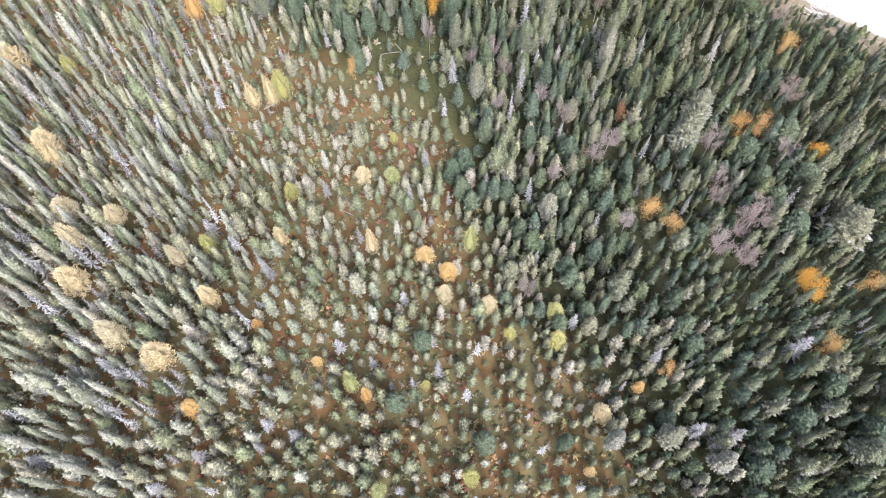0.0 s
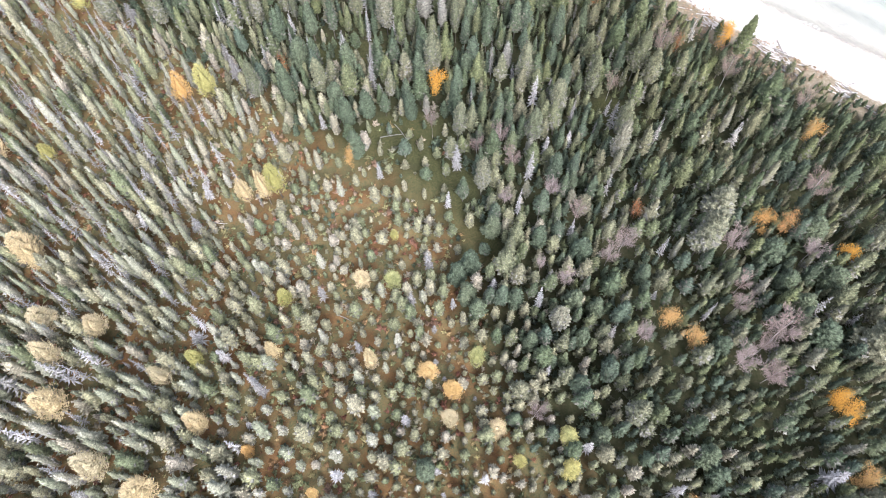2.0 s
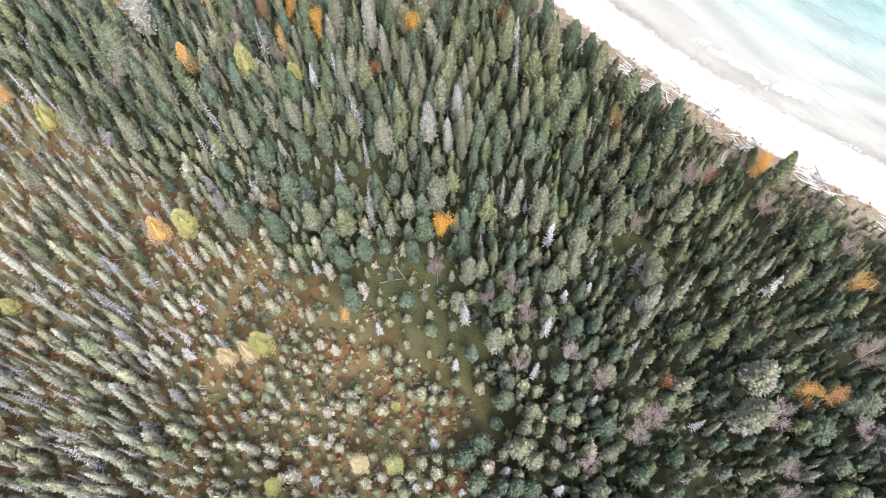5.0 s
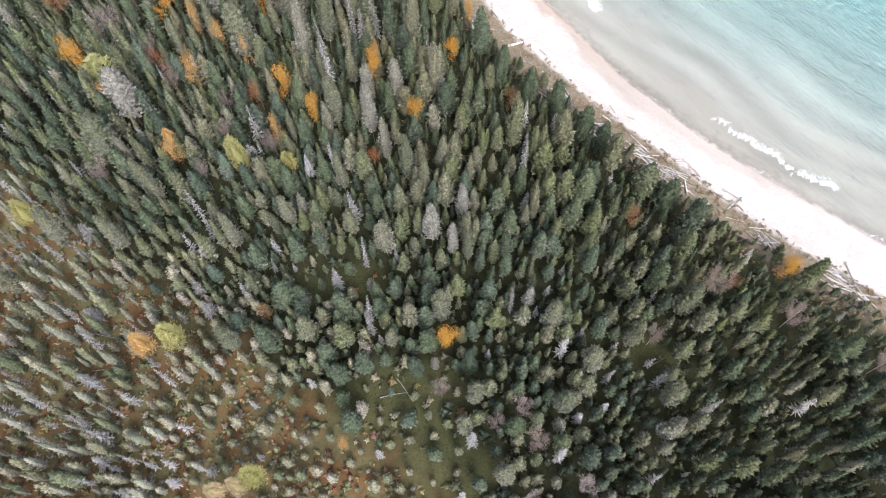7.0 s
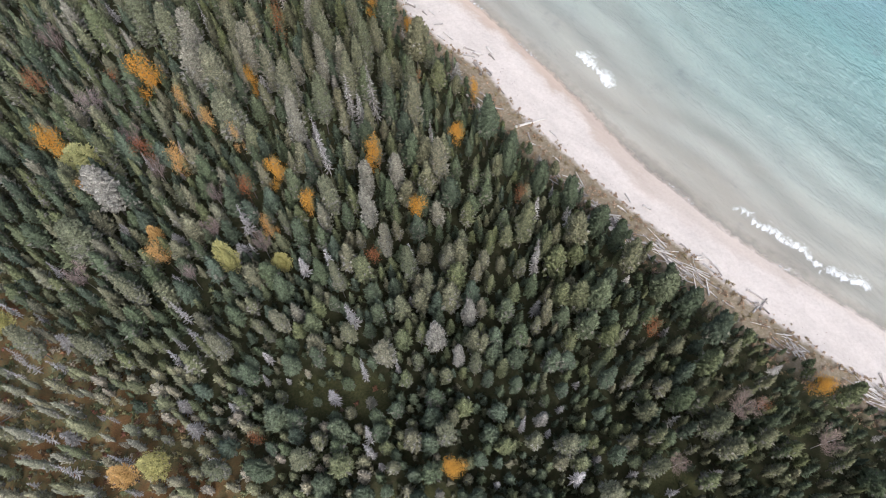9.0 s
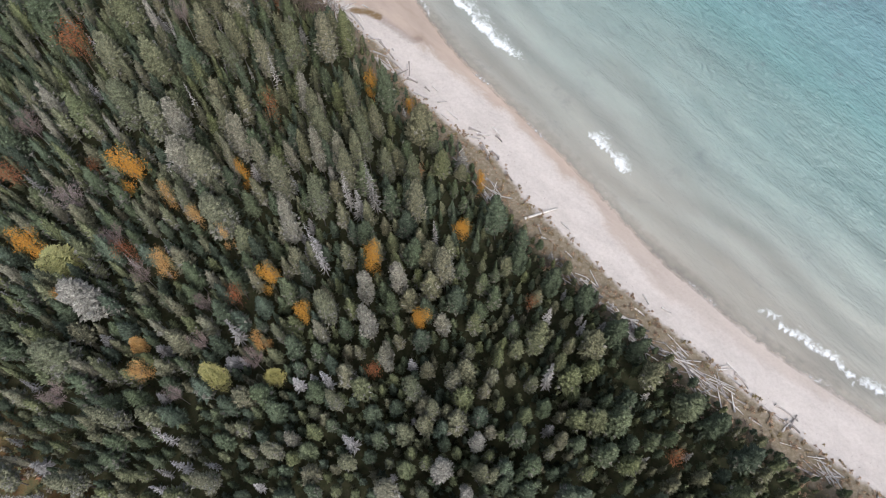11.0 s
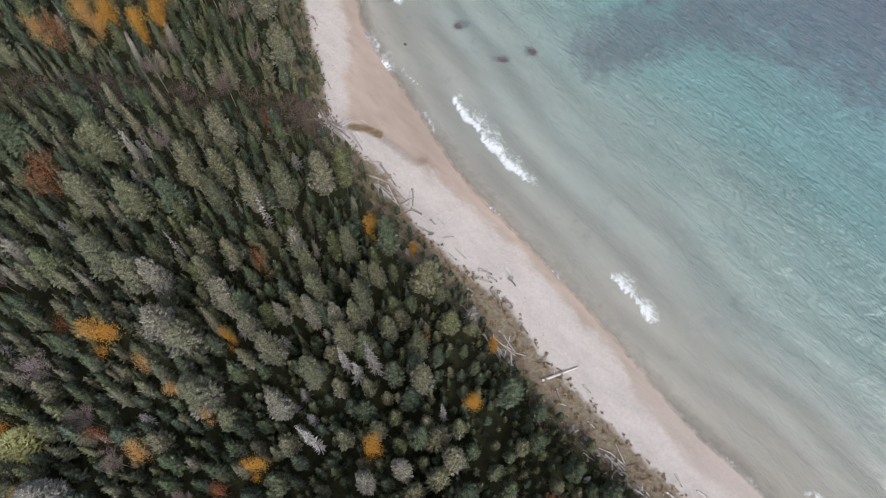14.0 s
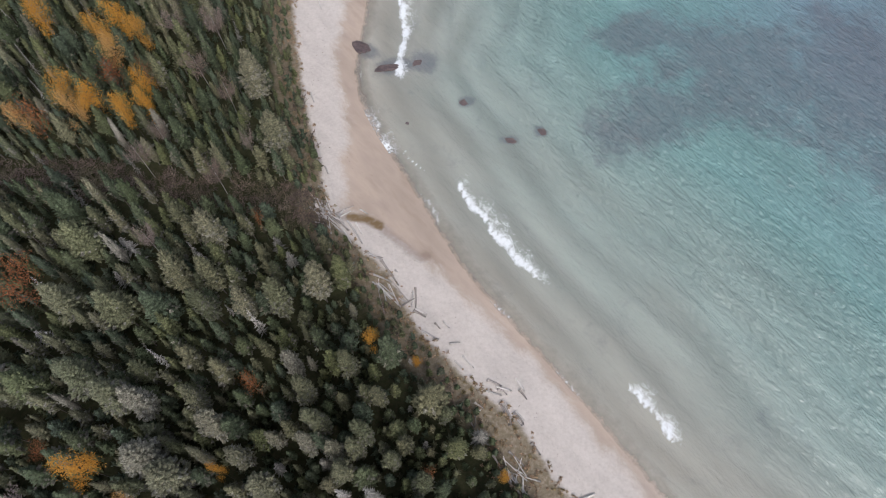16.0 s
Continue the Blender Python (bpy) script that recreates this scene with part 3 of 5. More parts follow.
def tree_kind(name, crown, trunk, label, category, group):
    """A tree thing: trunk and crown under an empty at its foot, away from view until it is copied."""
    base = tagged(new(name), label, category, group)
    for key, me in (("trunk", trunk), ("crown", crown)):
        if me:
            new(key, me).parent = base
    return base


def stand(ob, spots, first, height):
    """Set a tree kind out at spots (x, y, height, width factor): the first takes the original."""
    rng = np.random.default_rng(len(spots) + int(height * 10))
    for k, (x, y, h, w) in enumerate(spots):
        z = float(land_height(np.array([[x, y]]))[0]) - 0.05
        s = h / height
        m = Matrix.Translation((x, y, z)) @ Matrix.Rotation(rng.uniform(0, 6.283), 4, "Z") @ pose(0, 0, 0, rng.normal(0, 1.5), rng.normal(0, 1.5), 0)
        m = m @ Matrix.Diagonal((s * w, s * w, s, 1))
        if first and k == 0:
            ob.matrix_basis = m
        else:
            ob.scale = (1, 1, 1) if first else ob.scale
            copy = copy_thing(ob, Matrix.Identity(4))
            copy.matrix_basis = m


# ---- single trees that stand out: x, y, height, half width ----
LARCH_GOLD = [(-1.8, 35.1, 9.3, 1.7), (2.1, 31.9, 8.6, 1.7), (-39.6, 8.8, 9.4, 1.5), (-11.5, 9.9, 9.7, 1.1), (-49.6, 91.9, 11.5, 2.2), (-30.5, 22.9, 5.5, 1.3), (32.8, 10.8, 5.4, 1.2), (23.5, -2.2, 4.9, 1.1), (-51.4, 133.8, 7.5, 1.8), (-86.3, 123.7, 9.9, 2.5), (-20.1, 16.6, 5, 1.1)]
LARCH_CREAM = [(-13.2, 51.9, 8, 1.7), (26.3, 6.7, 10.7, 1.9), (9.1, 25.4, 12.7, 1.7), (1.4, 27.1, 8.6, 1.7), (-10.9, 36.1, 11.5, 1.4), (-27.5, 38.6, 8.1, 1.4), (-53.2, 20.6, 11.2, 2.8), (-45.1, 16.8, 10.9, 3), (-66.8, 45.3, 8.5, 2.9), (-61.8, 30.7, 11.7, 3.2), (-63.5, 38.6, 11.9, 2.4), (-58.1, 44.2, 7.5, 2.4), (-44.7, 34.9, 11.6, 1.6), (-38.2, 27, 10.2, 2.1), (-31.2, 69.1, 11.8, 1.6), (-35, 69, 10, 1.7), (-83.9, 78.8, 11, 3.6), (-72.1, 58.3, 11, 3.4), (-70.5, 56.6, 10.1, 2.5)]
LARCH_LIME = [(-7.8, 51.6, 7.9, 1.5), (20.4, 24, 11.9, 2.3), (20.3, 19, 9.1, 1.3), (6, 36.2, 12, 1.6), (-26.4, 48.4, 6.5, 1.7), (-13.5, 11.1, 12.9, 1.4), (-40.2, 37.7, 7.7, 1.7), (-29.2, 70.5, 11.2, 2.4), (-36.4, 127, 14.2, 2.4), (-44.9, 93.5, 11.8, 2.7), (5, -2.8, 7.1, 1.7), (-9.3, -4.5, 6.8, 1.6), (-74.1, 79.6, 7, 1.7), (-1.8, 12, 4.6, 1), (-75, 117.5, 9.7, 2.4), (-28.2, 127.8, 8.1, 2), (-66.6, 148.6, 11, 4.6), (-7.6, 60.7, 4.6, 1), (12.6, 20.3, 5.7, 1.3)]
BIRCH_ORANGE = [(38.8, 42.6, 10.3, 2.1), (42.4, 38.7, 9, 1.6), (58.6, 60.3, 11.1, 2.1), (62.4, 59.3, 9.9, 1.7), (64.2, 16.4, 9.1, 2), (37.8, 13.5, 7.9, 1.2), (-47.6, 146.1, 14.6, 1.9), (-48.4, 128.5, 13.6, 1.8), (-30, 132.8, 13.6, 1.4), (-63.4, 141.1, 13.3, 1.7), (-64, 243.8, 16.9, 2.6), (-69.2, 230.1, 16.9, 2.1), (-78.7, 229.2, 16.9, 2.1), (71.4, 78.6, 10.5, 1.8), (73.8, 27, 10.5, 1.5), (-15.8, 75, 10.5, 1.1), (-48.9, 160.1, 14, 1.3), (-37.7, 151.8, 13.8, 1.1), (-43.5, 155.8, 14, 1.4)]
BIRCH_GOLD = [(71.5, 53.7, 10.4, 2.4), (63.4, 28, 9.1, 1.8), (64.4, 25.9, 11.4, 1.8), (-12.5, 145.5, 16, 1.8), (-4.1, 135.2, 14, 1.6), (-29.6, 143.9, 13.6, 1.7), (-71.1, 151.6, 14.4, 2.4), (0.7, 91.7, 11.3, 1.9), (-55.7, 164.9, 17.5, 2.7), (3.6, 153.2, 10, 1.7), (-23.3, 137.4, 14, 1.4), (-12.8, 184.2, 13.1, 1.3), (7.3, 161.8, 11.5, 1), (-5.6, 180.8, 8.1, 1), (-67.2, 249, 16.9, 2.5), (-63.6, 252.1, 16.9, 2.7), (-59.8, 248.3, 16.9, 1.9), (-71.7, 234.3, 16.9, 2.8), (-66.5, 232.4, 16.9, 2.5), (-59.2, 229.6, 16.9, 2), (-56, 235, 16.9, 1.8), (-55.9, 231.3, 16.9, 1.7), (-80, 253.1, 16.9, 2.6), (-35.3, 163.7, 14, 1)]
BIRCH_GOLD += [(59.7, 102.9, 11.3, 1.8)]
BIRCH_RUST = [(-12, 128.5, 15.6, 1.2), (-65.1, 168.6, 16.4, 2.3), (-30.8, 176.4, 18.7, 1.6), (-70, 192.6, 17.6, 2.8), (-62.8, 237.7, 16.9, 2.6), (-76, 228.1, 16.9, 3), (-56.1, 237.9, 16.9, 1.4), (-77.6, 165.9, 13.9, 2.6), (-34.7, 140.4, 13.3, 1.8), (-54, 148.9, 13.6, 1.9), (34.6, 112.3, 11.9, 1.6), (49.7, 99.5, 11.1, 1.2), (-72.5, 197.9, 13.6, 3.2), (14.1, 137.6, 13.1, 1.2), (36, 62.7, 10.5, 1.4), (-3.9, 162.8, 14, 1.2), (-29.6, 96.8, 10.5, 1.3), (-32.9, 206.2, 13.5, 1)]
BIRCH_BARE = [(14.9, 75, 11.1, 2.4), (12.9, 80.3, 10.8, 2.2), (21.2, 68.2, 12.2, 2.3), (57.2, 39.9, 10.1, 3.3), (68.5, 65.9, 10.5, 3), (-0.4, 83.2, 9.7, 1.8), (45.5, 99, 12.8, 2.6), (25.5, 63.2, 8, 1.8), (12.6, 66.3, 8, 1.6), (30.4, 54.7, 8, 2.1), (50, 35.3, 8, 2.8), (53.9, 37.4, 8, 2.1), (52.5, 56.6, 8, 2.7), (71.4, 85.2, 8.6, 2.6), (53.9, 32.5, 8, 2.8), (51.3, 45, 8, 2), (15.4, 27.7, 8, 1.8), (65.8, 54.4, 8, 2.5), (52.7, 48.7, 8, 1.8), (58.8, 93.8, 9.1, 2.5), (18.1, 52.8, 8, 1.2), (33.4, 57.6, 8, 2.4), (8, 77.9, 8.2, 1.6), (34.3, 40, 8, 2)]
BIRCH_BARE += [(22.4, 50.4, 8, 1.7), (-65.8, 160.4, 11.9, 2.8), (-57.4, 152.4, 11.7, 2.6), (-51.6, 145.6, 11.4, 1.9), (-31.3, 130.1, 10.8, 1.9), (-43.3, 124.7, 10.6, 1.5), (35.1, 91.3, 8.9, 1.7), (-40.2, 139.7, 11.2, 1.6), (-39.9, 133.3, 11, 1.9), (-61.8, 124.9, 10.6, 2.2), (-76.8, 176.5, 11.7, 2.6), (-52.1, 203.6, 11.5, 2.4), (-56.4, 221, 11.4, 2.5), (-36.2, 223.2, 11.3, 1.7), (-53, 225.9, 11.3, 2.1), (-48, 242.5, 11.2, 2.9), (-53.9, 253.1, 11.1, 2.8), (-45.7, 252.7, 11.1, 3.4), (-41.6, 235.3, 11.3, 2.3), (-41.9, 216.8, 11.4, 2.4)]
SNAGS = [(4.2, 75.4, 7.3, 1.3), (57.5, 79.1, 11.9, 2.1), (-18.2, 103.4, 12.7, 1.5), (16.2, 125.3, 16.5, 1.3), (-20.8, 147.2, 22.1, 1.3), (-12, 159.6, 19.4, 1.6), (4.1, 168.4, 7.8, 1.9), (15.1, 65.2, 11, 0.8), (17.7, 72.6, 11.3, 1.2), (45.7, 43.5, 10.1, 0.7), (-20.2, 49.5, 6.5, 1.1), (-4.5, 47.9, 6.5, 1), (9.7, 49.9, 6.5, 1.2), (59.6, 16.4, 9.8, 2.2), (46.2, 2.3, 9.7, 1.8), (40.6, 3.3, 9.7, 1.7), (35.9, 15.1, 9.8, 1.3), (-27.5, 6.1, 6.5, 1.3), (-22.8, 4.3, 6.5, 1.5), (-10.6, 15.9, 6.5, 1), (-16.3, 18.9, 6.5, 1.3), (-55.5, 16.9, 6.5, 1.4), (-52.9, 15, 6.5, 1.4), (-37.7, 1.6, 6.5, 1.5)]
SNAGS += [(-28.5, 2.6, 6.5, 1), (-44, -3.3, 6.5, 1.5), (-63.2, 1.3, 6.5, 1.9), (-10.5, 73.8, 6.5, 0.9), (17.5, 46.7, 10.3, 1), (11.9, 97.7, 12.9, 0.8), (2.2, 67.1, 6.5, 0.9), (-12.5, 96.7, 12.9, 1), (-29.8, 106.8, 6.5, 0.7), (-33.5, 104.9, 6.5, 1.1), (-53.6, 64.6, 6.5, 1.7), (-43.8, 63.3, 6.5, 1.4), (-42.8, 70.4, 6.5, 1.2), (-47.8, 58.5, 6.5, 1.3), (-54.7, 74, 6.5, 1.4), (-36.1, 38.6, 6.5, 1.3), (-40.9, 42, 6.5, 1.7), (-13.5, 39.7, 6.5, 0.9), (-60.4, 98.6, 6.5, 1.9), (-64.4, 114.8, 6.5, 2), (-40.6, 99.3, 6.5, 1.8), (-47.7, 133.1, 6.5, 1.8), (-22.1, 127.5, 6.5, 1), (-34.7, 102.6, 6.5, 1)]
SNAGS += [(-13.2, 106.8, 13.6, 0.8), (-24, 155.8, 6.5, 1.3), (-42.8, 102.9, 6.5, 1.6), (-29.6, 110.6, 6.5, 1), (-59.1, 87.1, 6.5, 1.6), (-11.8, 94.3, 12.7, 1), (-21.9, 85.6, 6.5, 0.9), (-58, 205, 6.5, 1.7), (-69.3, 188, 6.5, 1.7), (-24.2, 150.1, 6.5, 1.3), (-35.8, 130.4, 6.5, 2.2), (-49.4, 152.6, 6.5, 1.4), (-57.5, 135.2, 6.5, 1.6), (-30.6, 203.9, 6.5, 1.5), (-28.1, 200.9, 6.5, 1.5), (-46.8, 125.1, 6.5, 1.2), (-58.1, 198.3, 6.5, 1.4), (-43, 192.5, 6.5, 1.2), (-35.2, 167.5, 6.5, 1.8), (-43.9, 201.1, 6.5, 1.4), (-27.9, 164.7, 6.5, 1.3), (-17, 160, 16.5, 1.3), (-69.8, 183.4, 6.5, 1.4), (42.1, 79.2, 11.5, 1)]
LICHEN_BIG = [(30.8, 26.8, 12.8, 2.2), (-9.4, 109.5, 21.7, 1.8), (-1.4, 111.6, 20.3, 1.9), (-0.2, 96.4, 17.1, 2), (18.1, 94, 14.6, 1.5), (8.6, 70, 13.4, 1.7), (34.2, 75.7, 15.7, 1.7), (46.5, 56.2, 18.4, 2.9), (20.5, 43, 11.1, 2), (-5.2, 123.7, 19.3, 1.6), (4.3, 115.5, 15.3, 1.4), (-12.4, 134.6, 18.2, 1.8), (24.5, 87.5, 12.5, 2.1), (-26.6, 115.7, 13.3, 1.5), (-50.7, 120.9, 18.2, 1.6), (42.9, 93.5, 13.2, 2), (30.9, 91.1, 15.2, 1.6), (-41.9, 162.9, 21.1, 3.1), (-21.9, 157.6, 18.8, 2.2), (-5, 155.8, 19.3, 2), (-32.2, 165.8, 18.2, 1.7), (-23, 175.4, 19.2, 1.9), (-13.3, 168.5, 22.1, 1.7), (-9.5, 164.9, 15.1, 1.6)]
LICHEN_BIG += [(-16.2, 179.6, 17.5, 1.8), (-26.4, 152.1, 22, 1.9), (-13.5, 141.1, 16, 1.8), (-2.4, 120.2, 16.4, 1.3), (0, 143.6, 17.8, 2.1), (-7.7, 142.7, 15.3, 1.8), (-20, 170.6, 20.3, 2), (-11.2, 174.5, 15, 1.4), (-28.1, 190.4, 19.7, 2.3), (-34, 190.2, 17.2, 1.9), (-1.5, 171.9, 9.1, 1.4), (-36.1, 236.7, 16.9, 2.8), (-31.4, 224.4, 14.3, 3.1), (35.7, 80.9, 13, 1.8), (50.3, 62.8, 12.2, 3.1), (27.2, 1.8, 10.9, 1.6), (35.6, 2.4, 10.9, 2), (43, -1.5, 10.9, 2), (65.5, -0.7, 10.9, 2.7), (77, 55.9, 11.9, 2.2), (-36.2, 111.3, 15.6, 1.6), (2.3, 108.7, 15.4, 1.2), (4.9, 107.4, 15.3, 1.1), (18.9, 80.8, 13, 1.9)]
LICHEN_BIG += [(-34.8, 92.5, 14, 1.7), (-56.6, 111.9, 15.7, 1.9), (0.7, 125, 16.6, 1.4), (-17, 163.4, 18.4, 1.9), (-5.5, 160.9, 18.5, 1.8), (4.6, 82.2, 13, 1.6), (-62.3, 130.5, 16.9, 3.6), (-67.9, 112.6, 15.6, 2.1), (40.5, 96.2, 14.2, 2.2), (-45.9, 166.1, 18.4, 3.3), (-52.2, 175.7, 18.2, 2.9), (-24.9, 179.6, 18.2, 1.6), (-39.7, 190.4, 18, 1.8), (-38, 155.1, 18.3, 3.2), (-19.2, 137.4, 17.2, 2.1), (-9.5, 128.5, 16.7, 1.2), (-17.5, 122.4, 16.4, 1.2), (-59.7, 140.5, 17.4, 3.3), (-28.4, 161.5, 18.4, 2.2), (-17.9, 165.9, 18.4, 1.6), (-15, 166.2, 18.4, 1.7), (-22.1, 167.3, 18.4, 1.6), (-39.7, 174.4, 18.3, 1.7), (-48.3, 174.3, 18.3, 2.4)]
LICHEN_BIG += [(-36.7, 170.4, 18.3, 2.3), (-37.8, 165.8, 18.4, 1), (-58.5, 178.7, 18.2, 3.2), (-40.4, 203.9, 17.9, 2.4), (-21.7, 193.8, 18, 2.5)]
SPRUCE_BIG = [(23.3, 113.4, 17.9, 2.7), (41.9, 106.6, 17.6, 2.7), (36.4, 100.8, 11.6, 2.3), (-34.8, 151.4, 21.4, 2.3), (14.2, 131.1, 17, 2.1), (-3.9, 173.6, 14.7, 3), (-45.7, 195.6, 18.7, 2.5), (0, 166.5, 10.4, 2), (72, 36.6, 13, 4.8), (41, 20, 9.9, 2.1), (27.6, 33.7, 9.9, 1.9), (25.8, 117.9, 14.4, 2.7), (44.9, 111.9, 13.9, 2.5), (-74.3, 103.9, 13.3, 2), (17.2, 115.4, 14.2, 1.3), (9.6, 153.7, 16.2, 2.4), (-22.1, 93.8, 12.5, 2.1), (-47.4, 190.4, 16.1, 3.1), (-66.4, 178.2, 16.3, 3.1), (-79.7, 205.3, 15.9, 4.3), (-62.6, 203.2, 16, 3.4), (23.8, 130.4, 15, 2.6), (32.5, 125.2, 14.8, 2.1), (18.2, 127.3, 14.9, 1.4)]
SPRUCE_BIG += [(-9.7, 181.2, 16.2, 2.4), (-40, 196.1, 16, 2.3), (-63.6, 191.9, 16.1, 3.4), (-55.1, 190.6, 16.1, 3.3), (-18.2, 195.2, 16.1, 2), (64.9, 87.5, 12, 2.7), (62.8, 100.6, 13, 2), (25.6, 104.5, 13.3, 1.5)]
FIR_ROUND = [(-13, 88.2, 12.3, 2), (8.1, 109.5, 14.7, 1.8), (6.4, 96.8, 12.5, 2.1), (-12.4, 121.2, 15.5, 2.4), (-28.4, 91.9, 13.5, 1.8), (4.5, 87.1, 13.4, 1.5), (-16.7, 97.8, 11.4, 2), (5.9, 54, 8.4, 2.2), (10, 61.1, 8.7, 2), (18.2, 58.9, 8.6, 1.8), (25.8, 55.9, 8.5, 2.2), (36.1, 51, 8.3, 1.7), (58.8, 55, 8.5, 2.8), (60.2, 49.4, 8.3, 2.2), (61.8, 45, 8.2, 2.4), (23, 46.8, 8.2, 2), (23.9, 39.9, 8, 1.7), (15.2, 39.3, 8, 1.7), (13.2, 47.1, 8.2, 1.7), (26.8, 45, 8.2, 1.7), (67.1, 58.7, 8.6, 2.9), (68.3, 49.2, 8.3, 2.8), (64.6, 39, 8, 3.3), (47, 37.7, 8, 1.9)]
FIR_ROUND += [(5.2, 48.2, 8.3, 2), (3.6, 51.8, 8.4, 2), (25.5, 23.5, 7.9, 1.8), (42.5, 17.2, 7.9, 2.1), (36, 5.4, 7.8, 1.7), (57.3, 4.9, 7.8, 2.4), (64, 10.1, 7.8, 2.2), (49.4, -2.7, 7.8, 2.6), (68.3, 2.9, 7.8, 2.8), (19.7, 2.3, 7.8, 1.5), (7.4, 2.5, 7.8, 2.1), (-6.8, 9.1, 7.8, 2), (-2.6, 19.3, 7.9, 2), (-19.4, 89.7, 9.8, 2.2), (-16.7, 86.6, 9.7, 1.8), (-4.3, 87.5, 9.7, 1.7), (-2.3, 99.3, 10.4, 2), (-26.7, 100, 10.5, 2.6), (-14.8, 78.6, 9.2, 1.9), (23.8, 138.4, 12.4, 2), (18.2, 142.2, 12.6, 1.8), (27.9, 132.9, 12.2, 2.2), (37.7, 120.5, 11.7, 2.6), (41.4, 117.4, 11.5, 2.3)]
FIR_ROUND += [(13, 146.4, 12.7, 1.7), (31.1, 129.7, 12.1, 1.7)]
DRIFT = [(15.4, 157.4, 21.9, 159.6), (17.8, 156, 18.4, 153.2), (18.2, 153.5, 19.2, 153), (19.8, 150, 20, 148.8), (20, 148.8, 20.8, 149.1), (22.3, 150.4, 23.5, 149), (22.3, 156.6, 23.5, 155.1), (20.7, 148.3, 23.5, 145.1), (23.1, 145.7, 25.3, 143.5), (24.5, 145.1, 27.3, 142), (26.3, 143.8, 27.8, 141.2), (27.4, 140.4, 32, 135.9), (28.6, 138.9, 30.1, 139.5), (29.4, 137.9, 33.6, 133.9), (33.4, 139, 34.9, 137.5), (35.1, 131.5, 37.7, 130), (37.2, 130.2, 40.1, 130.9), (39.8, 131.4, 39.9, 128.1), (45.6, 123.5, 48.5, 119.9), (49.3, 119.4, 51.1, 117.9), (38.3, 139.1, 39.7, 138.1), (35.3, 141.7, 36, 139.7), (43.9, 130.8, 45, 129.3), (46.1, 128, 47.9, 128.3)]
DRIFT += [(47.7, 128.8, 50.2, 125.5), (48.7, 126.9, 50.3, 124.2), (51.9, 121.1, 55.2, 118), (54.2, 121.4, 57.3, 118.6), (55.5, 117.6, 57.4, 119.6), (55.4, 118.8, 57.1, 116.7), (0.6, 181.9, 2, 180.4), (6, 178.4, 8.3, 177.3), (5.6, 176.5, 8.2, 175.7), (10.9, 178.3, 12.1, 176.2), (8.3, 174.4, 9.5, 170.7), (10.1, 172.6, 11.5, 170.7), (-6.3, 195.1, -6.6, 192), (-8.3, 192.2, -6.1, 193.6), (-6.3, 191.3, -4.2, 190), (-2.6, 188.9, -1.7, 187.8), (-4.9, 187.4, -2.6, 186), (-15, 203.2, -11.9, 201.3), (-12.1, 201.3, -8.9, 196.2), (-10, 196.6, -7.1, 193), (-14.2, 202.3, -11.7, 201.8), (-14.1, 198.7, -10.3, 196.9), (-13.6, 197, -10.3, 193.4), (-12.7, 196.5, -8.5, 192)]
DRIFT += [(-5.9, 195.7, -5.9, 191.8), (-6, 191.6, -4, 190.4), (-4.4, 187.1, -2, 185.9), (-1.1, 189.2, -0.1, 187.9), (-0.2, 185, 1.7, 185.2), (1.9, 182.8, 3.8, 180.6), (7.4, 177.2, 10, 176.4), (7.7, 176.7, 9.1, 175.8), (10.8, 178.6, 12.1, 176.6), (8.3, 174.8, 9.8, 171.2), (10.3, 173, 11.7, 171.4), (3.6, 174.6, 5.2, 173.4), (2.4, 171.7, 3.3, 170.5), (3.5, 172.3, 4.7, 173.5), (6.1, 166.2, 8.8, 161.1), (8.1, 163.9, 11, 159.3), (10.7, 162.5, 10.4, 159.2), (8.7, 166.5, 11.2, 163.8), (12.5, 167.7, 13.8, 165.8), (-25.8, 213, -22.7, 209.9), (-24.7, 213.2, -20.9, 209.3), (-23.6, 213.7, -19.7, 209.8), (-22.4, 210.3, -17.4, 212.9), (-21.1, 209.9, -17.8, 211.8)]
DRIFT += [(-20.1, 210.9, -18.7, 212.4), (-18.5, 209.7, -15.6, 204.8), (-19.6, 208.5, -17.6, 204.9), (-16.9, 209.2, -15.7, 206.7), (-16.1, 212.1, -14.7, 211.1), (-26.8, 239.8, -26, 237.4), (-26.4, 265.8, -25.6, 262.8), (-23.2, 221.9, -22.5, 220.1), (-9.5, 199.3, -9.1, 198.8), (54.2, 117, 56.5, 118.8), (68.5, 104.2, 71.7, 103.3), (70.6, 104.6, 72.3, 100.5), (73.3, 105.6, 73.6, 101.4), (66.6, 106.6, 68.6, 105.6), (69, 102.6, 74.8, 98.9), (71.7, 101.5, 72.9, 97.5), (45.9, 127.6, 48.3, 127.7), (47.4, 126.6, 49.1, 124.7), (11.3, 176.5, 12.4, 174.9), (7.9, 174.3, 9.1, 170.6), (10.1, 172.6, 11.2, 170.5)]
FALLEN = [(-7.9, 86.6, -5.5, 82.9), (-10.8, 83.4, -6.2, 84.2), (-60.2, 89.4, -54.3, 89.7), (-50.2, 69.7, -45.1, 70.9), (-74.3, 101.8, -69.8, 104.2), (-74.9, 98.3, -69.1, 103.3), (-63.6, 86.8, -54.3, 88.6), (-63, 96.7, -55.9, 95), (-47.9, 69.4, -45.2, 65.1), (-42.4, 65.5, -39.1, 65), (-57.9, 90.5, -55.8, 90.8), (-20.4, 12.3, -17.6, 14.2), (-17.9, 46.4, -15, 45), (34.7, 87.2, 37.8, 88.8)]
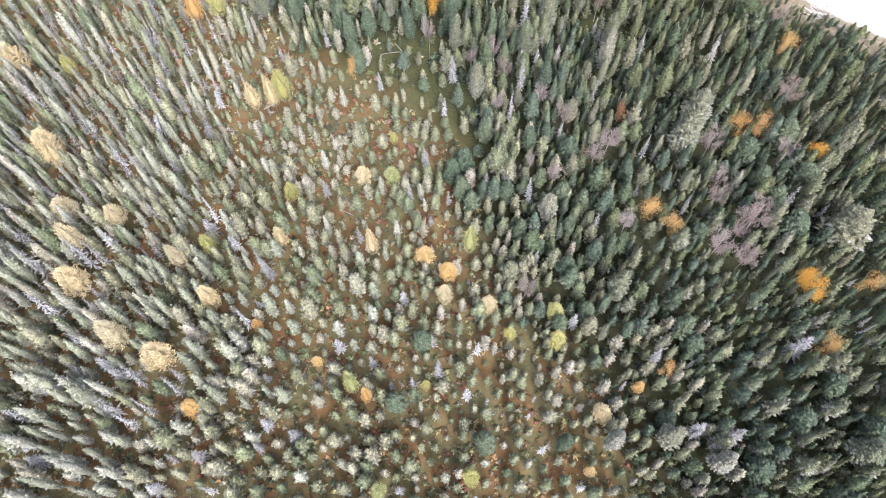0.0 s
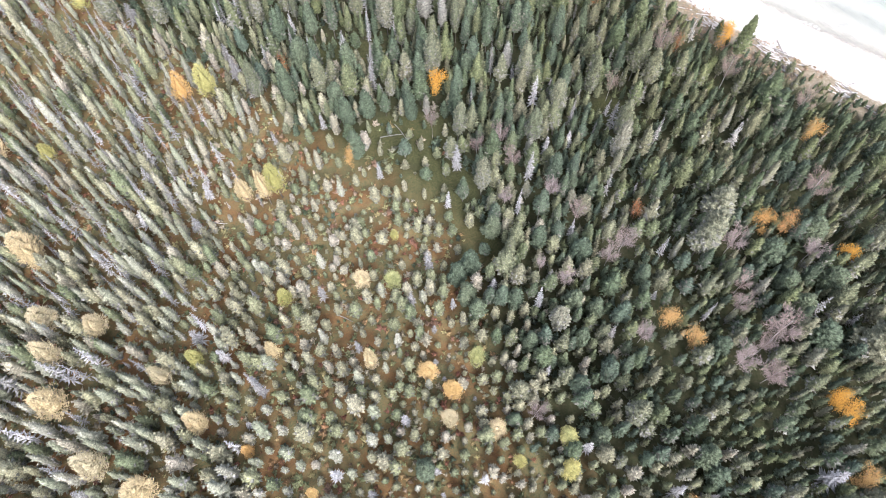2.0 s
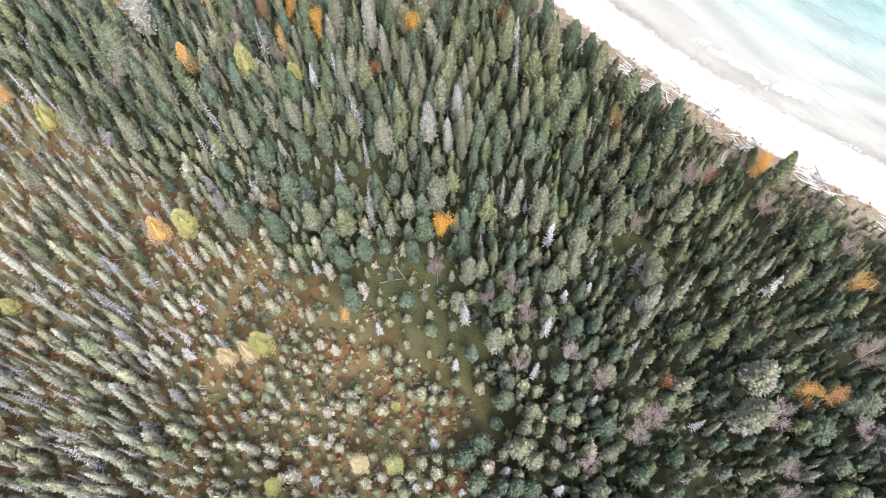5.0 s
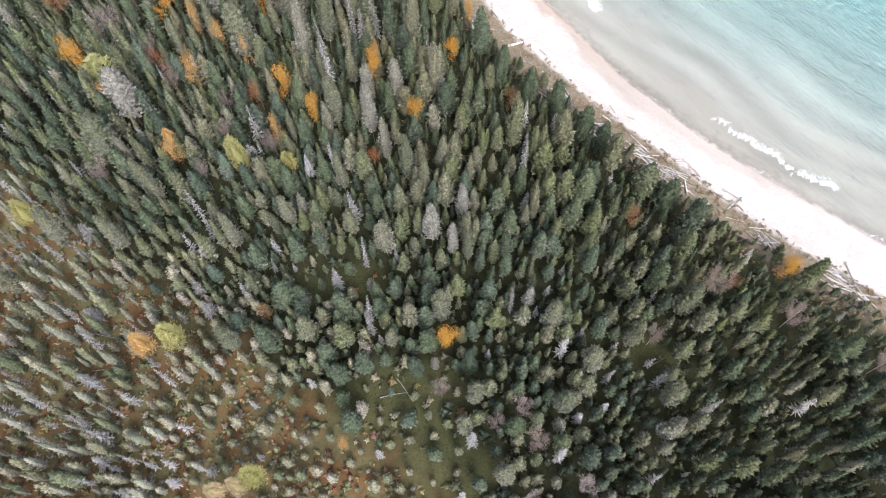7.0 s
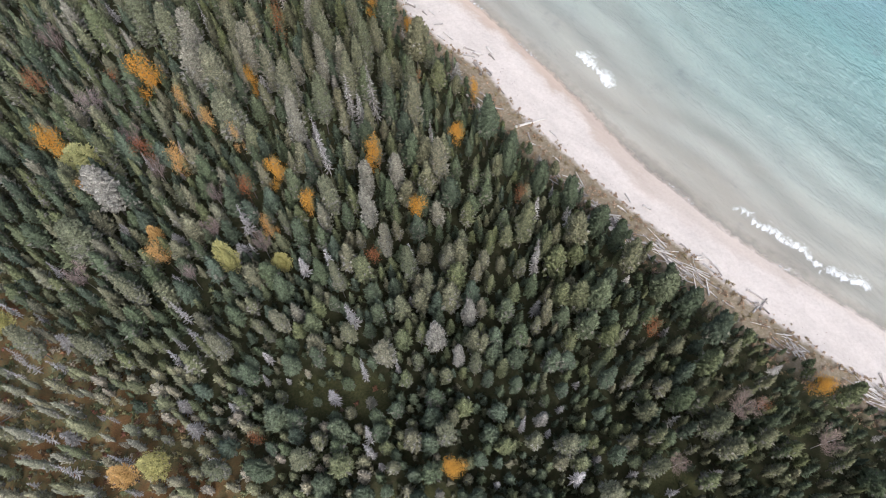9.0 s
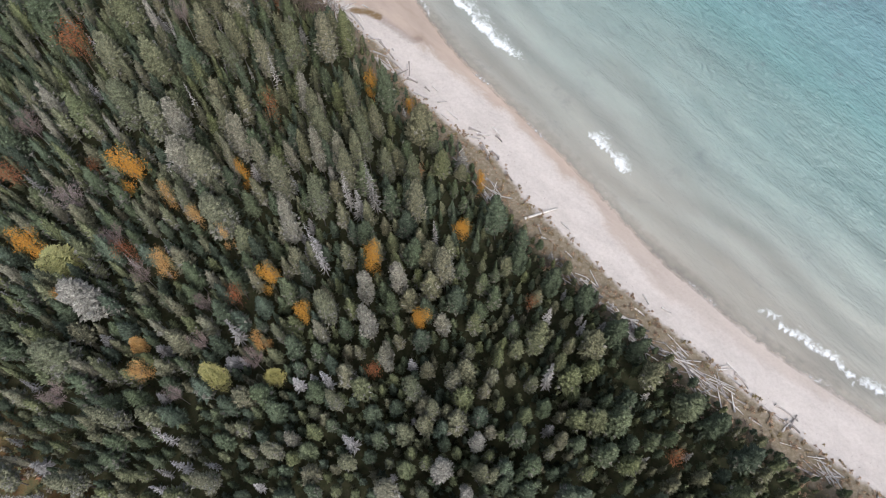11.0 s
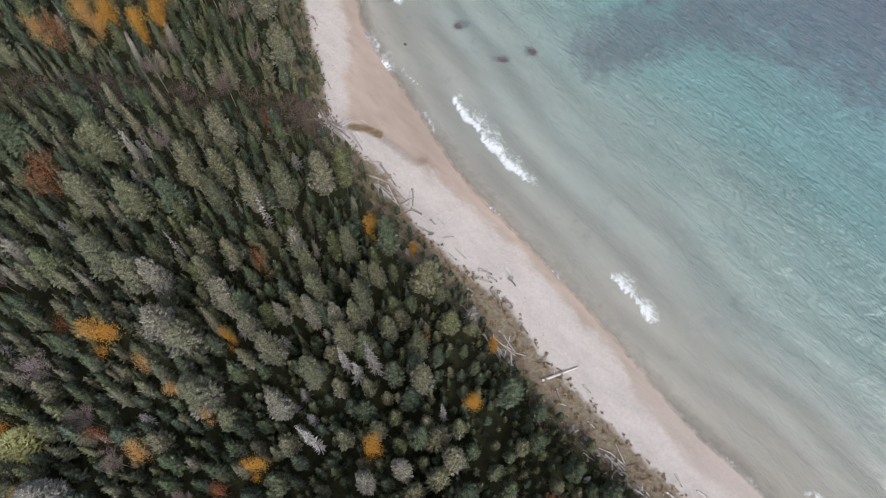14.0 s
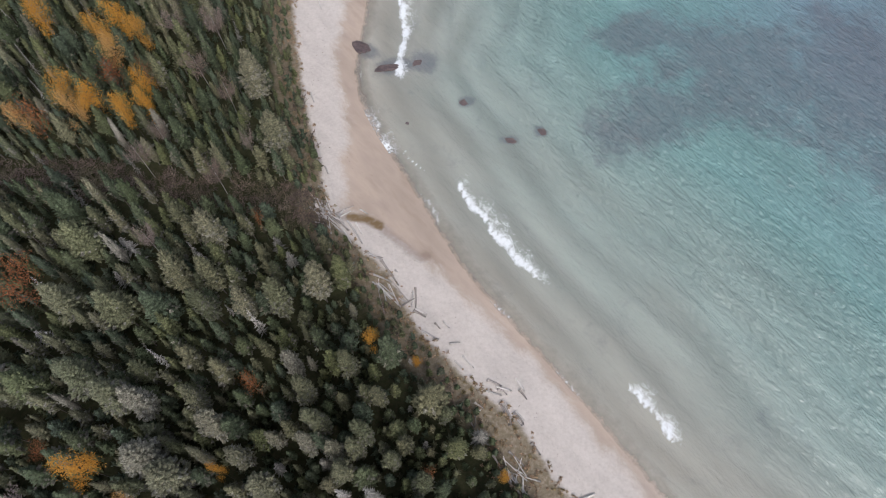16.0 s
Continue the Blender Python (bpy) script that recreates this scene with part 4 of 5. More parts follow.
PILES = [(32.7, 134.1, 44), (30.8, 137.7, 10), (35.8, 130.3, 10), (39.9, 129.5, 12), (42.5, 126.2, 20), (45.7, 123.9, 12), (25.7, 142.8, 8), (23, 145.1, 8), (59, 111.1, 16), (71, 102.5, 16), (73.5, 99.4, 14), (-22.2, 211.2, 26), (-10.5, 194.5, 8), (8.9, 162.6, 10), (83.6, 91.8, 16)]


rng = np.random.default_rng(7)


def proto_set(maker, n, *args, **kw):
    return [maker(np.random.default_rng(100 + k), *args, **kw) for k in range(n)]


def plant(name, shapes, crown_mats, bark, spots, unit_h, unit_r, label, category, group, trunk_r=0.12):
    """Trees of one kind, in turn from a few shapes."""
    trunk = shape_mesh(name + "_trunk", straight_trunk(unit_h, trunk_r), [bark])
    for k, shape in enumerate(shapes):
        mine = spots[k::len(shapes)]
        if not mine:
            continue
        base = tree_kind(name, shape_mesh(name + "_crown", shape, crown_mats), trunk, label, category, group)
        stand(base, [(x, y, h, r / unit_r * unit_h / h) for x, y, h, r in mine], True, unit_h)


plant("larch_tree", proto_set(feather_crown, 3, 7, 2, 1250, size=0.17), [M["larch_gold"], M["twig"]], M["bark"], LARCH_GOLD, 7, 2,
      "golden autumn larch with soft feathery needles", "larch", "autumn larches")
plant("larch_tree", proto_set(feather_crown, 3, 7, 2, 1250, size=0.17), [M["larch_cream"], M["twig"]], M["bark"], LARCH_CREAM, 7, 2,
      "pale straw-coloured larch standing in the bog", "larch", "autumn larches")
plant("larch_tree", proto_set(feather_crown, 3, 7, 2, 1250, size=0.17), [M["larch_lime"], M["twig"]], M["bark"], LARCH_LIME, 7, 2,
      "yellow-green larch just turning colour", "larch", "autumn larches")
plant("birch_tree", proto_set(leafy_crown, 3, 9, 2, 1300, low=0.2, size=0.09), [M["leaf_orange"]], M["bark"], BIRCH_ORANGE, 9, 2,
      "small birch with bright orange autumn leaves", "birch", "autumn birches", 0.045)
plant("birch_tree", proto_set(leafy_crown, 3, 9, 2, 1700, low=0.2, size=0.09), [M["leaf_gold"]], M["bark"], BIRCH_GOLD, 9, 2,
      "birch with golden yellow autumn leaves", "birch", "autumn birches", 0.05)
plant("birch_tree", proto_set(leafy_crown, 2, 8, 1.8, 420, size=0.11), [M["leaf_rust"]], M["bark"], BIRCH_RUST, 8, 1.8,
      "birch with sparse rust-brown autumn leaves", "birch", "autumn birches", 0.045)
plant("bare_birch_tree", proto_set(bare_crown, 3, 8, 2, 720), [M["twig"]], M["white_bark"], BIRCH_BARE, 8, 2,
      "leafless birch with pale limbs and purplish twigs", "birch", "bare birches", 0.06)
plant("dead_spruce_tree", proto_set(snag_crown, 3, 9, 1.4, 150), [M["dead"]], M["bark"], SNAGS, 9, 1.4,
      "dead grey spruce with bare lichen-hung twigs", "dead tree", "dead spruces", 0.1)
plant("lichen_spruce_tree", proto_set(conifer_crown, 5, 15, 1.9, 540, blunt=0.42, ragged=0.36, size=0.43, bare=0.4, levels=9, low=0.25), [M["lichen"], M["grey_bough"]], M["bark"], LICHEN_BIG, 15, 1.9,
      "tall spruce grey with lichen above its neighbours", "spruce", "lichen spruces")
plant("tall_spruce_tree", proto_set(conifer_crown, 4, 13, 2.2, 400, blunt=0.5, ragged=0.3, size=0.5, bare=0.12, levels=8, low=0.22), [M["spruce"], M["grey_bough"]], M["bark"], SPRUCE_BIG, 13, 2.2,
      "tall dark green spruce standing above the forest", "spruce", "tall spruces")
plant("fir_tree", proto_set(conifer_crown, 4, 9, 1.9, 300, blunt=0.38, ragged=0.16, size=0.46, levels=7), [M["fir"], M["grey_bough"]], M["bark"], FIR_ROUND, 9, 1.9,
      "broad rounded dark green balsam fir", "fir", "rounded firs")

marks = np.array([(x, y, max(1.0, 0.75 * r)) for part in (LARCH_GOLD, LARCH_CREAM, LARCH_LIME, BIRCH_ORANGE, BIRCH_GOLD, BIRCH_RUST, BIRCH_BARE, SNAGS, LICHEN_BIG, SPRUCE_BIG, FIR_ROUND) for x, y, h, r in part])

# ---- the forest and the bog ----
cells = {}


def try_spot(x, y, r, reach=3):
    """Take a place if nothing stands within r."""
    i, j = int(x // 1.5), int(y // 1.5)
    for a in range(i - reach, i + reach + 1):
        for b in range(j - reach, j + reach + 1):
            for px, py, pr in cells.get((a, b), ()):
                if (px - x) ** 2 + (py - y) ** 2 < (0.5 * (r + pr)) ** 2:
                    return False
    cells.setdefault((i, j), []).append((x, y, r))
    return True


for x, y, r in marks:
    cells.setdefault((int(x // 1.5), int(y // 1.5)), []).append((x, y, r * 1.6))


def darts(n, box):
    p = np.stack([rng.uniform(box[0], box[1], n), rng.uniform(box[2], box[3], n)], 1)
    edge = side_distance(p, EDGE)
    p = p[edge < 0.8]
    creek = np.where((p[:, 1] > 195) & (p[:, 1] < 250) & (p[:, 0] < -17), line_distance(p, CREEK), 99.0)
    return zip(p, bog_depth(p), side_distance(p, EDGE), lump(p, 18, 21), lump(p, 30, 22), land_height(p), creek, lump(p, 6, 61))


CREEK = [(-17.68, 210.9), (-24, 210.9), (-32.5, 213.6), (-41.2, 215.7), (-52, 217.1), (-63, 219), (-74.1, 220.7), (-85, 221), (-137.6, 228)]


REGION = (-135, 112, -28, 300)


def in_view(x, y):
    """The strip of country that the flight passes over."""
    return abs(x) < 78 + 0.27 * min(y, 98.0) and y < 270


def canopy(y):
    """Height of the tallest ordinary trees, which grow taller away from the bog."""
    return float(np.interp(y, [-30, 40, 80, 100, 120, 160, 200, 300], [11.5, 11.5, 12.0, 13, 14.0, 15.5, 15, 14]))


forest, bogtrees, snags, lichens, pales, shrubs, young, thicket, small = [], [], [], [], [], [], [], [], []
for (x, y), bog, edge, a, b, z, creek, clump in darts(230000, REGION):
    if creek < 3.3 + 1.0 * a or not in_view(x, y):
        continue
    open_ = clearing(x, y)
    roll, w = rng.uniform(), 1.0
    turn, lx, ly, tint = rng.uniform(0, 6.283), rng.normal(0, 0.02), rng.normal(0, 0.02), rng.uniform()
    if bog + 3 * a > 0:
        if clump < -0.15 and rng.uniform() < 0.6:
            continue
        west = min(1.0, max(0.0, (-x - 22) / 30))
        south = min(1.0, max(0.0, (50 - y) / 22)) * min(1.0, max(0.0, (-x - 2) / 12))
        north = min(1.0, max(0.0, (y - 72) / 25))
        low = open_ > 0.3 and rng.uniform() < 0.65
        if low and clump < -0.25:
            continue
        if rng.uniform() < 0.35 * north or not try_spot(x, y, rng.uniform(1.0, 2.6) if low else rng.uniform(1.35, 2.7 - 0.75 * west) + 0.7 * north + 0.35 * south):
            continue
        w = (1.0 - 0.12 * west) * (1 + 0.22 * south)
        h = (5.4 + 0.8 * b + 2.6 * west + 1.2 * south) * rng.uniform(0.55, 1.3) * (0.6 if rng.uniform() < 0.25 else 1.0)
        if low:
            bogtrees.append((x, y, z, rng.uniform(0.3, 0.75) * h, tint, turn, lx, ly, 1.15))
        elif roll < 0.1 + 0.14 * west - 0.1 * south:
            snags.append((x, y, z, h * 1.3, tint, turn, lx, ly, w))
        elif roll < 0.18 + 0.42 * west + 0.06 * south:
            pales.append((x, y, z, h * 1.15, tint, turn, lx, ly, 0.9 * w))
        else:
            bogtrees.append((x, y, z, h, tint, turn, lx, ly, w))
    else:
        rim = min(1.0, max(0.0, -edge / 14))
        fringe = min(1.0, max(0.0, 1 + bog / 26)) if y < 100 else 0.0
        mature = min(1.0, max(0.0, (y - 90) / 50)) * rim
        big = rng.uniform() < 0.62 + 0.15 * b - 0.35 * (1 - rim) + 0.2 * fringe + 0.15 * mature
        if not try_spot(x, y, (rng.uniform(1.7, 2.9) + 0.4 * mature if big else rng.uniform(1.0, 1.8)) + 1.5 * open_, 4):
            continue
        h = canopy(y) * (0.42 + 0.5 * rim + 0.08 * b) * (rng.uniform(0.62, 1.04) if big else rng.uniform(0.36, 0.66))
        h = min(h, 4.0 + max(0.0, -bog) * 0.6 + 4.0 * rng.uniform())
        h *= 1 - 0.4 * open_
        w = 1.1 + 0.2 * fringe
        if bog > -26 and y < 110 and rng.uniform() < 0.7 * (1 + bog / 26):
            bogtrees.append((x, y, z, min(h, 7.0), tint, turn, lx, ly, 1.0))
            continue
        if roll < 0.03:
            snags.append((x, y, z, h, tint, turn, lx, ly, w))
        elif big and roll < 0.03 + 0.06 + 0.06 * a + 0.12 * mature:
            lichens.append((x, y, z, h, tint, turn, lx, ly, w))
        elif big:
            forest.append((x, y, z, h, tint, turn, lx, ly, w))
        else:
            small.append((x, y, z, h, tint, turn, lx, ly, w))
for (x, y), bog, edge, a, b, z, creek, clump in darts(150000, REGION):
    inbog = bog + 3 * a > 0
    if not in_view(x, y):
        continue
    if not try_spot(x, y, rng.uniform(0.7, 1.2) if inbog else rng.uniform(0.7, 1.4)):
        continue
    if creek < 4.8:
        thicket.append((x, y, z, rng.uniform(1.6, 4.2), rng.uniform(), rng.uniform(0, 6.283), 0, 0, 1.0))
        continue
    row = (x, y, z, rng.uniform(0.5, 1.5) if inbog else rng.uniform(0.8, 3.6), rng.uniform(), rng.uniform(0, 6.283), 0, 0, 1.0)
    if not inbog and clearing(x, y) > 0.3 and rng.uniform() < 0.25:
        continue
    if inbog and rng.uniform() < 0.75 or not inbog and clearing(x, y) > 0.4 and rng.uniform() < 0.6:
        shrubs.append((x, y, z, rng.uniform(0.4, 1.3), *row[4:]))
    else:
        young.append(row)


for (x, y), bog, edge, a, b, z, creek, clump in darts(110000, (-112, 42, -28, 140)):
    if bog + 3 * a > -2 and try_spot(x, y, rng.uniform(0.45, 0.95), 2):
        shrubs.append((x, y, z, rng.uniform(0.25, 0.8), rng.uniform(), rng.uniform(0, 6.283), 0, 0, 1.0))
p = np.stack([rng.uniform(-135, -20, 9000), rng.uniform(205, 240, 9000)], 1)
for (x, y), z, creek, edge in zip(p, land_height(p), line_distance(p, CREEK), side_distance(p, EDGE)):
    if creek < 4.4 and edge < 0.5 and try_spot(x, y, rng.uniform(0.6, 1.1), 2):
        thicket.append((x, y, z, rng.uniform(1.4, 4.0), rng.uniform(), rng.uniform(0, 6.283), 0, 0, 1.0))


def is_near(row):
    """The stretch of wood and bog under the middle of the flight."""
    return abs(row[0] + 2) < 30 and 20 < row[1] < 175


def split(rows, most):
    mine = [r for r in rows if is_near(r)][:most]
    chosen = set(id(r) for r in mine)
    return mine, [r for r in rows if id(r) not in chosen]


def as_spots(rows, slim):
    return [(r[0], r[1], r[3], slim * r[8] * (0.7 + 0.65 * ((r[4] * 7.3) % 1.0)) * r[3] ** 0.6) for r in rows]


def joined(name, protos, rows, unit_h, unit_r, slim, mats, label, category):
    out = []
    for k, (x, y, z, h, tint, turn, lx, ly, w) in enumerate(rows):
        out.append((k % len(protos), x, y, z - 0.05, slim * w * (0.7 + 0.65 * ((tint * 7.3) % 1.0)) * h ** 0.6 / unit_r, h / unit_h, turn, lx, ly, tint))
    return join_stuff(name, protos, out, mats, label, category)


def with_pole(shape, h, r, m=1):
    shape.pole([(0, 0, -0.2), (0, 0, h * 0.97)], [r, 0.02], 3, m)
    return shape.arrays()


near_forest, far_forest = split(forest, 300)
near_small, far_small = split(small, 250)
near_bog, far_bog = split(bogtrees, 250)
near_snag, far_snag = split(snags, 150)
near_lichen, far_lichen = split(lichens, 150)
near_pale, far_pale = split(pales, 120)


def mixed_firs(n, tufts, size, sides, levels):
    """Round-topped, middling and spire-shaped trees by turns."""
    out = []
    for k in range(n):
        out.append(conifer_crown(np.random.default_rng(300 + k), 9, 1.6, tufts, low=0.24, blunt=(0.46, 0.6, 0.8)[k % 3], ragged=0.18 + 0.05 * (k % 2), size=size, sides=sides, levels=levels, bare=(0.1, 0.45, 0.0, 0.25)[k % 4]))
    return out


plant("spruce_tree", mixed_firs(6, 210, 0.44, 4, 7), [M["spruce"], M["grey_bough"]], M["bark"], as_spots(near_forest, 0.355), 9, 1.6,
      "dark green spruce in a dense stand", "spruce", "forest spruces")
plant("bog_spruce_tree", proto_set(conifer_crown, 5, 4, 0.8, 110, low=0.06, blunt=0.38, ragged=0.2, size=0.26, levels=6, bare=0.35), [M["bog"], M["grey_bough"]], M["bark"], as_spots(near_bog, 0.37), 4, 0.8,
      "small grey-green spruce rooted in the bog", "spruce", "bog spruces", 0.06)
plant("dead_spruce_tree", proto_set(snag_crown, 3, 6, 0.8, 120), [M["dead"]], M["bark"], as_spots(near_snag, 0.25), 6, 0.8,
      "slender dead spruce with grey bare twigs", "dead tree", "dead spruces", 0.07)
plant("lichen_spruce_tree", proto_set(conifer_crown, 4, 8, 1.3, 170, blunt=0.45, ragged=0.32, size=0.4, bare=0.5, levels=7, low=0.2), [M["lichen"], M["grey_bough"]], M["bark"], as_spots(near_lichen, 0.29), 8, 1.3,
      "half-bare spruce grey with lichen", "spruce", "lichen spruces")
plant("pale_spruce_tree", proto_set(conifer_crown, 4, 7, 0.9, 120, low=0.08, blunt=0.42, ragged=0.32, size=0.32, bare=0.22, levels=7), [M["pale"], M["dead"]], M["bark"], as_spots(near_pale, 0.31), 7, 0.9,
      "slender bog spruce pale with hanging lichen", "spruce", "pale bog spruces", 0.06)
joined("pale_spruce_stand", [with_pole(s, 7, 0.07, 1) for s in proto_set(conifer_crown, 5, 7, 0.9, 62, low=0.08, blunt=0.42, ragged=0.32, size=0.4, sides=3, bare=0.22, levels=5)], far_pale, 7, 0.9, 0.31, [M["pale"], M["dead"]],
       "slender bog spruces pale with hanging lichen", "trees")
joined("spruce_forest", [with_pole(s, 9, 0.12, 2) for s in mixed_firs(8, 105, 0.56, 3, 5)], far_forest, 9, 1.6, 0.355, [M["spruce"], M["grey_bough"], M["bark"]],
       "dense dark green spruce and fir forest", "forest")
plant("young_spruce_tree", proto_set(conifer_crown, 4, 6, 0.9, 80, blunt=0.66, size=0.34, levels=5), [M["spruce"]], M["bark"], as_spots(near_small, 0.31), 6, 0.9,
      "slim young spruce crowded between taller trees", "spruce", "young spruces", 0.06)
joined("young_spruce_forest", [s.arrays() for s in proto_set(conifer_crown, 5, 6, 0.9, 34, low=0.2, blunt=0.66, size=0.5, sides=3, levels=3)], far_small, 6, 0.9, 0.31, [M["spruce"]],
       "slim young spruces and firs crowded under taller trees", "forest")
joined("bog_spruce_stand", [with_pole(s, 4, 0.05, 2) for s in proto_set(conifer_crown, 6, 4, 0.8, 62, low=0.06, blunt=0.38, ragged=0.2, size=0.31, sides=3, levels=5, bare=0.35)], far_bog, 4, 0.8, 0.37, [M["bog"], M["grey_bough"], M["bark"]],
       "stunted grey-green spruces over the bog", "trees")
joined("dead_spruce_stand", [with_pole(s, 6, 0.07) for s in proto_set(snag_crown, 4, 6, 0.8, 72)], far_snag, 6, 0.8, 0.25, [M["dead"], M["dead"]],
       "slender dead grey spruces with bare twigs", "dead trees")
joined("lichen_spruce_stand", [with_pole(s, 8, 0.1, 2) for s in proto_set(conifer_crown, 5, 8, 1.3, 62, low=0.2, blunt=0.45, ragged=0.32, size=0.54, sides=3, bare=0.5, levels=5)], far_lichen, 8, 1.3, 0.29, [M["lichen"], M["grey_bough"], M["bark"]],
       "spruces grey with hanging lichen", "trees")
joined("young_spruce_undergrowth", [s.arrays() for s in proto_set(conifer_crown, 4, 3, 0.9, 9, blunt=0.6, size=0.5, sides=3, levels=2)], young, 3, 0.9, 0.6, [M["spruce"]],
       "low young spruces and firs between the trunks", "undergrowth")
joined("bog_shrubs", [s.arrays() for s in proto_set(conifer_crown, 5, 0.8, 0.6, 7, low=0.0, blunt=0.4, ragged=0.4, size=0.42, sides=3, levels=2)], shrubs, 0.8, 0.6, 0.85, [M["shrub"]],
       "low heath shrubs in olive, rust and red", "shrubs")
belt = []
for x, y in np.stack([rng.uniform(-330, 330, 9000), rng.uniform(-190, 470, 9000)], 1):
    if in_view(x, y) and y > REGION[2] or x > along(EDGE, y) - 2 or not try_spot(x, y, rng.uniform(3.5, 6.0), 3):
        continue
    belt.append((x, y, -0.05, rng.uniform(5, 11), rng.uniform(), rng.uniform(0, 6.283), 0, 0, 1.5))
hem, hem_bog = [], []
hem_p = np.stack([rng.uniform(-150, 135, 60000), rng.uniform(-75, 330, 60000)], 1)
for (x, y), bog, edge in zip(hem_p, bog_depth(hem_p), side_distance(hem_p, EDGE)):
    if edge > -1 or in_view(x, y) and y > REGION[2] or not try_spot(x, y, rng.uniform(2.0, 3.4), 2):
        continue
    row = (x, y, -0.05, rng.uniform(3, 7) if bog > 0 else rng.uniform(6, 13), rng.uniform(), rng.uniform(0, 6.283), 0, 0, 1.0)
    (hem_bog if bog > 0 else hem).append(row)
joined("bordering_forest", [s.arrays() for s in proto_set(conifer_crown, 4, 9, 1.6, 4, blunt=0.6, size=1.0, sides=3, levels=2)], hem, 9, 1.6, 0.42, [M["spruce"]],
       "spruce forest bordering the flown strip", "forest")
joined("bordering_bog_spruces", [s.arrays() for s in proto_set(conifer_crown, 4, 4, 0.8, 4, low=0.06, blunt=0.5, size=0.6, sides=3, levels=2)], hem_bog, 4, 0.8, 0.42, [M["bog"]],
       "stunted spruces going on over the bog", "trees")
joined("outer_forest", [s.arrays() for s in proto_set(conifer_crown, 3, 9, 1.6, 2, blunt=0.55, size=1.0, sides=3, levels=3)], belt, 9, 1.6, 0.49, [M["spruce"]],
       "spruce forest going on beyond the bog", "forest")
joined("creek_thicket", [s.arrays() for s in proto_set(bare_crown, 3, 2.5, 1.1, 60, thick=3.0)], thicket, 2.5, 1.1, 0.75, [M["thicket"]],
       "dark leafless alder thicket along the creek", "thicket")


# ---- driftwood, fallen trunks, rocks, grass ----
def log_shape(rng, length, r, bend=0.015, root=False):
    """A worn trunk lying along x: tapering, bent and knotty."""
    s = Shape()
    rings, n, sides = [], 6, 7
    sway, rise = rng.normal(0, bend) * length, rng.uniform(0, 0.5) * bend * length
    for k in range(n):
        u = k / (n - 1)
        rad = r * (1 - 0.45 * u) * rng.uniform(0.9, 1.1) * (1.5 if root and k == 0 else 1)
        y, z = sway * math.sin(3.14 * u), rise * math.sin(3.14 * u)
        rings.append([s.at((u - 0.5) * length, y + rad * math.cos(6.283 * j / sides), z + rad * math.sin(6.283 * j / sides)) for j in range(sides)])
    for a, b in zip(rings, rings[1:]):
        for j in range(sides):
            q = (j + 1) % sides
            s.tri(a[j], b[j], b[q]), s.tri(a[j], b[q], a[q])
    for ring, flip in ((rings[0], 1), (rings[-1], 0)):
        for j in range(1, sides - 1):
            s.tri(ring[0], ring[j + 1], ring[j]) if flip else s.tri(ring[0], ring[j], ring[j + 1])
    for _ in range(int(rng.integers(0, 3))):
        u, a = rng.uniform(-0.3, 0.45), rng.uniform(0.3, 2.8)
        e = (u * length + 0.3, math.cos(a) * r * 3, abs(math.sin(a)) * r * 2.5)
        s.pole([(u * length, 0, 0), e], [r * 0.35, r * 0.12], 4)
    return s


drift_rng = np.random.default_rng(17)
drift_kinds = []
for k in range(6):
    me = shape_mesh("driftwood_log", log_shape(drift_rng, 5.0, 0.17, 0.012 if k else 0.03, k % 3 == 0), [M["drift"] if k % 3 else M["drift_dark"]])
    drift_kinds.append(me)


def lay_log(x0, y0, x1, y1, lift=0.0, thick=1.0, kinds=None, name="driftwood_log", label="", group="", category="driftwood"):
    length = math.hypot(x1 - x0, y1 - y0)
    ends = land_height(np.array([[x0, y0], [x1, y1]]))
    me = (kinds or drift_kinds)[int(drift_rng.integers(0, len(kinds or drift_kinds)))]
    ob = new(name, me)
    r = 0.14 * thick
    tilt = math.atan2(ends[1] - ends[0], length)
    ob.matrix_basis = (Matrix.Translation(((x0 + x1) / 2, (y0 + y1) / 2, float(ends.mean()) + r * 0.7 + lift)) @ Matrix.Rotation(math.atan2(y1 - y0, x1 - x0), 4, "Z")
                       @ Matrix.Rotation(-tilt, 4, "Y") @ Matrix.Rotation(drift_rng.uniform(-0.6, 0.6), 4, "X") @ Matrix.Diagonal((length / 5.0, thick, thick, 1)))
    return tagged(ob, label or "bleached driftwood log lying on the beach", category, group or "driftwood logs")


for k, (x0, y0, x1, y1) in enumerate(DRIFT):
    big = k == 0
    lay_log(x0, y0, x1, y1, 0.0, 1.7 if big else drift_rng.uniform(0.95, 1.4))
for x, y, n in PILES:
    i = int(np.argmin([abs(v[0] - y) for v in SAND]))
    (ya, xa), (yb, xb) = SAND[max(0, i - 1)], SAND[i + 1]
    run = math.atan2(yb - ya, xb - xa)
    for k in range(n):
        a = run + drift_rng.normal(0, 0.35)
        half = drift_rng.uniform(1.0, 2.6)
        along_, off = drift_rng.normal(0, 1.5), drift_rng.normal(0, 0.9)
        cx, cy = x + along_ * math.cos(run) - off * math.sin(run), y + along_ * math.sin(run) + off * math.cos(run)
        lay_log(cx - half * math.cos(a), cy - half * math.sin(a), cx + half * math.cos(a), cy + half * math.sin(a), drift_rng.uniform(0, 0.35), drift_rng.uniform(0.55, 1.0),
                label="bleached log in a tangled driftwood heap", group="heaped driftwood")
fallen_kinds = [shape_mesh("fallen_trunk", log_shape(drift_rng, 5.0, 0.12, 0.02), [M["dead"]]) for _ in range(3)]
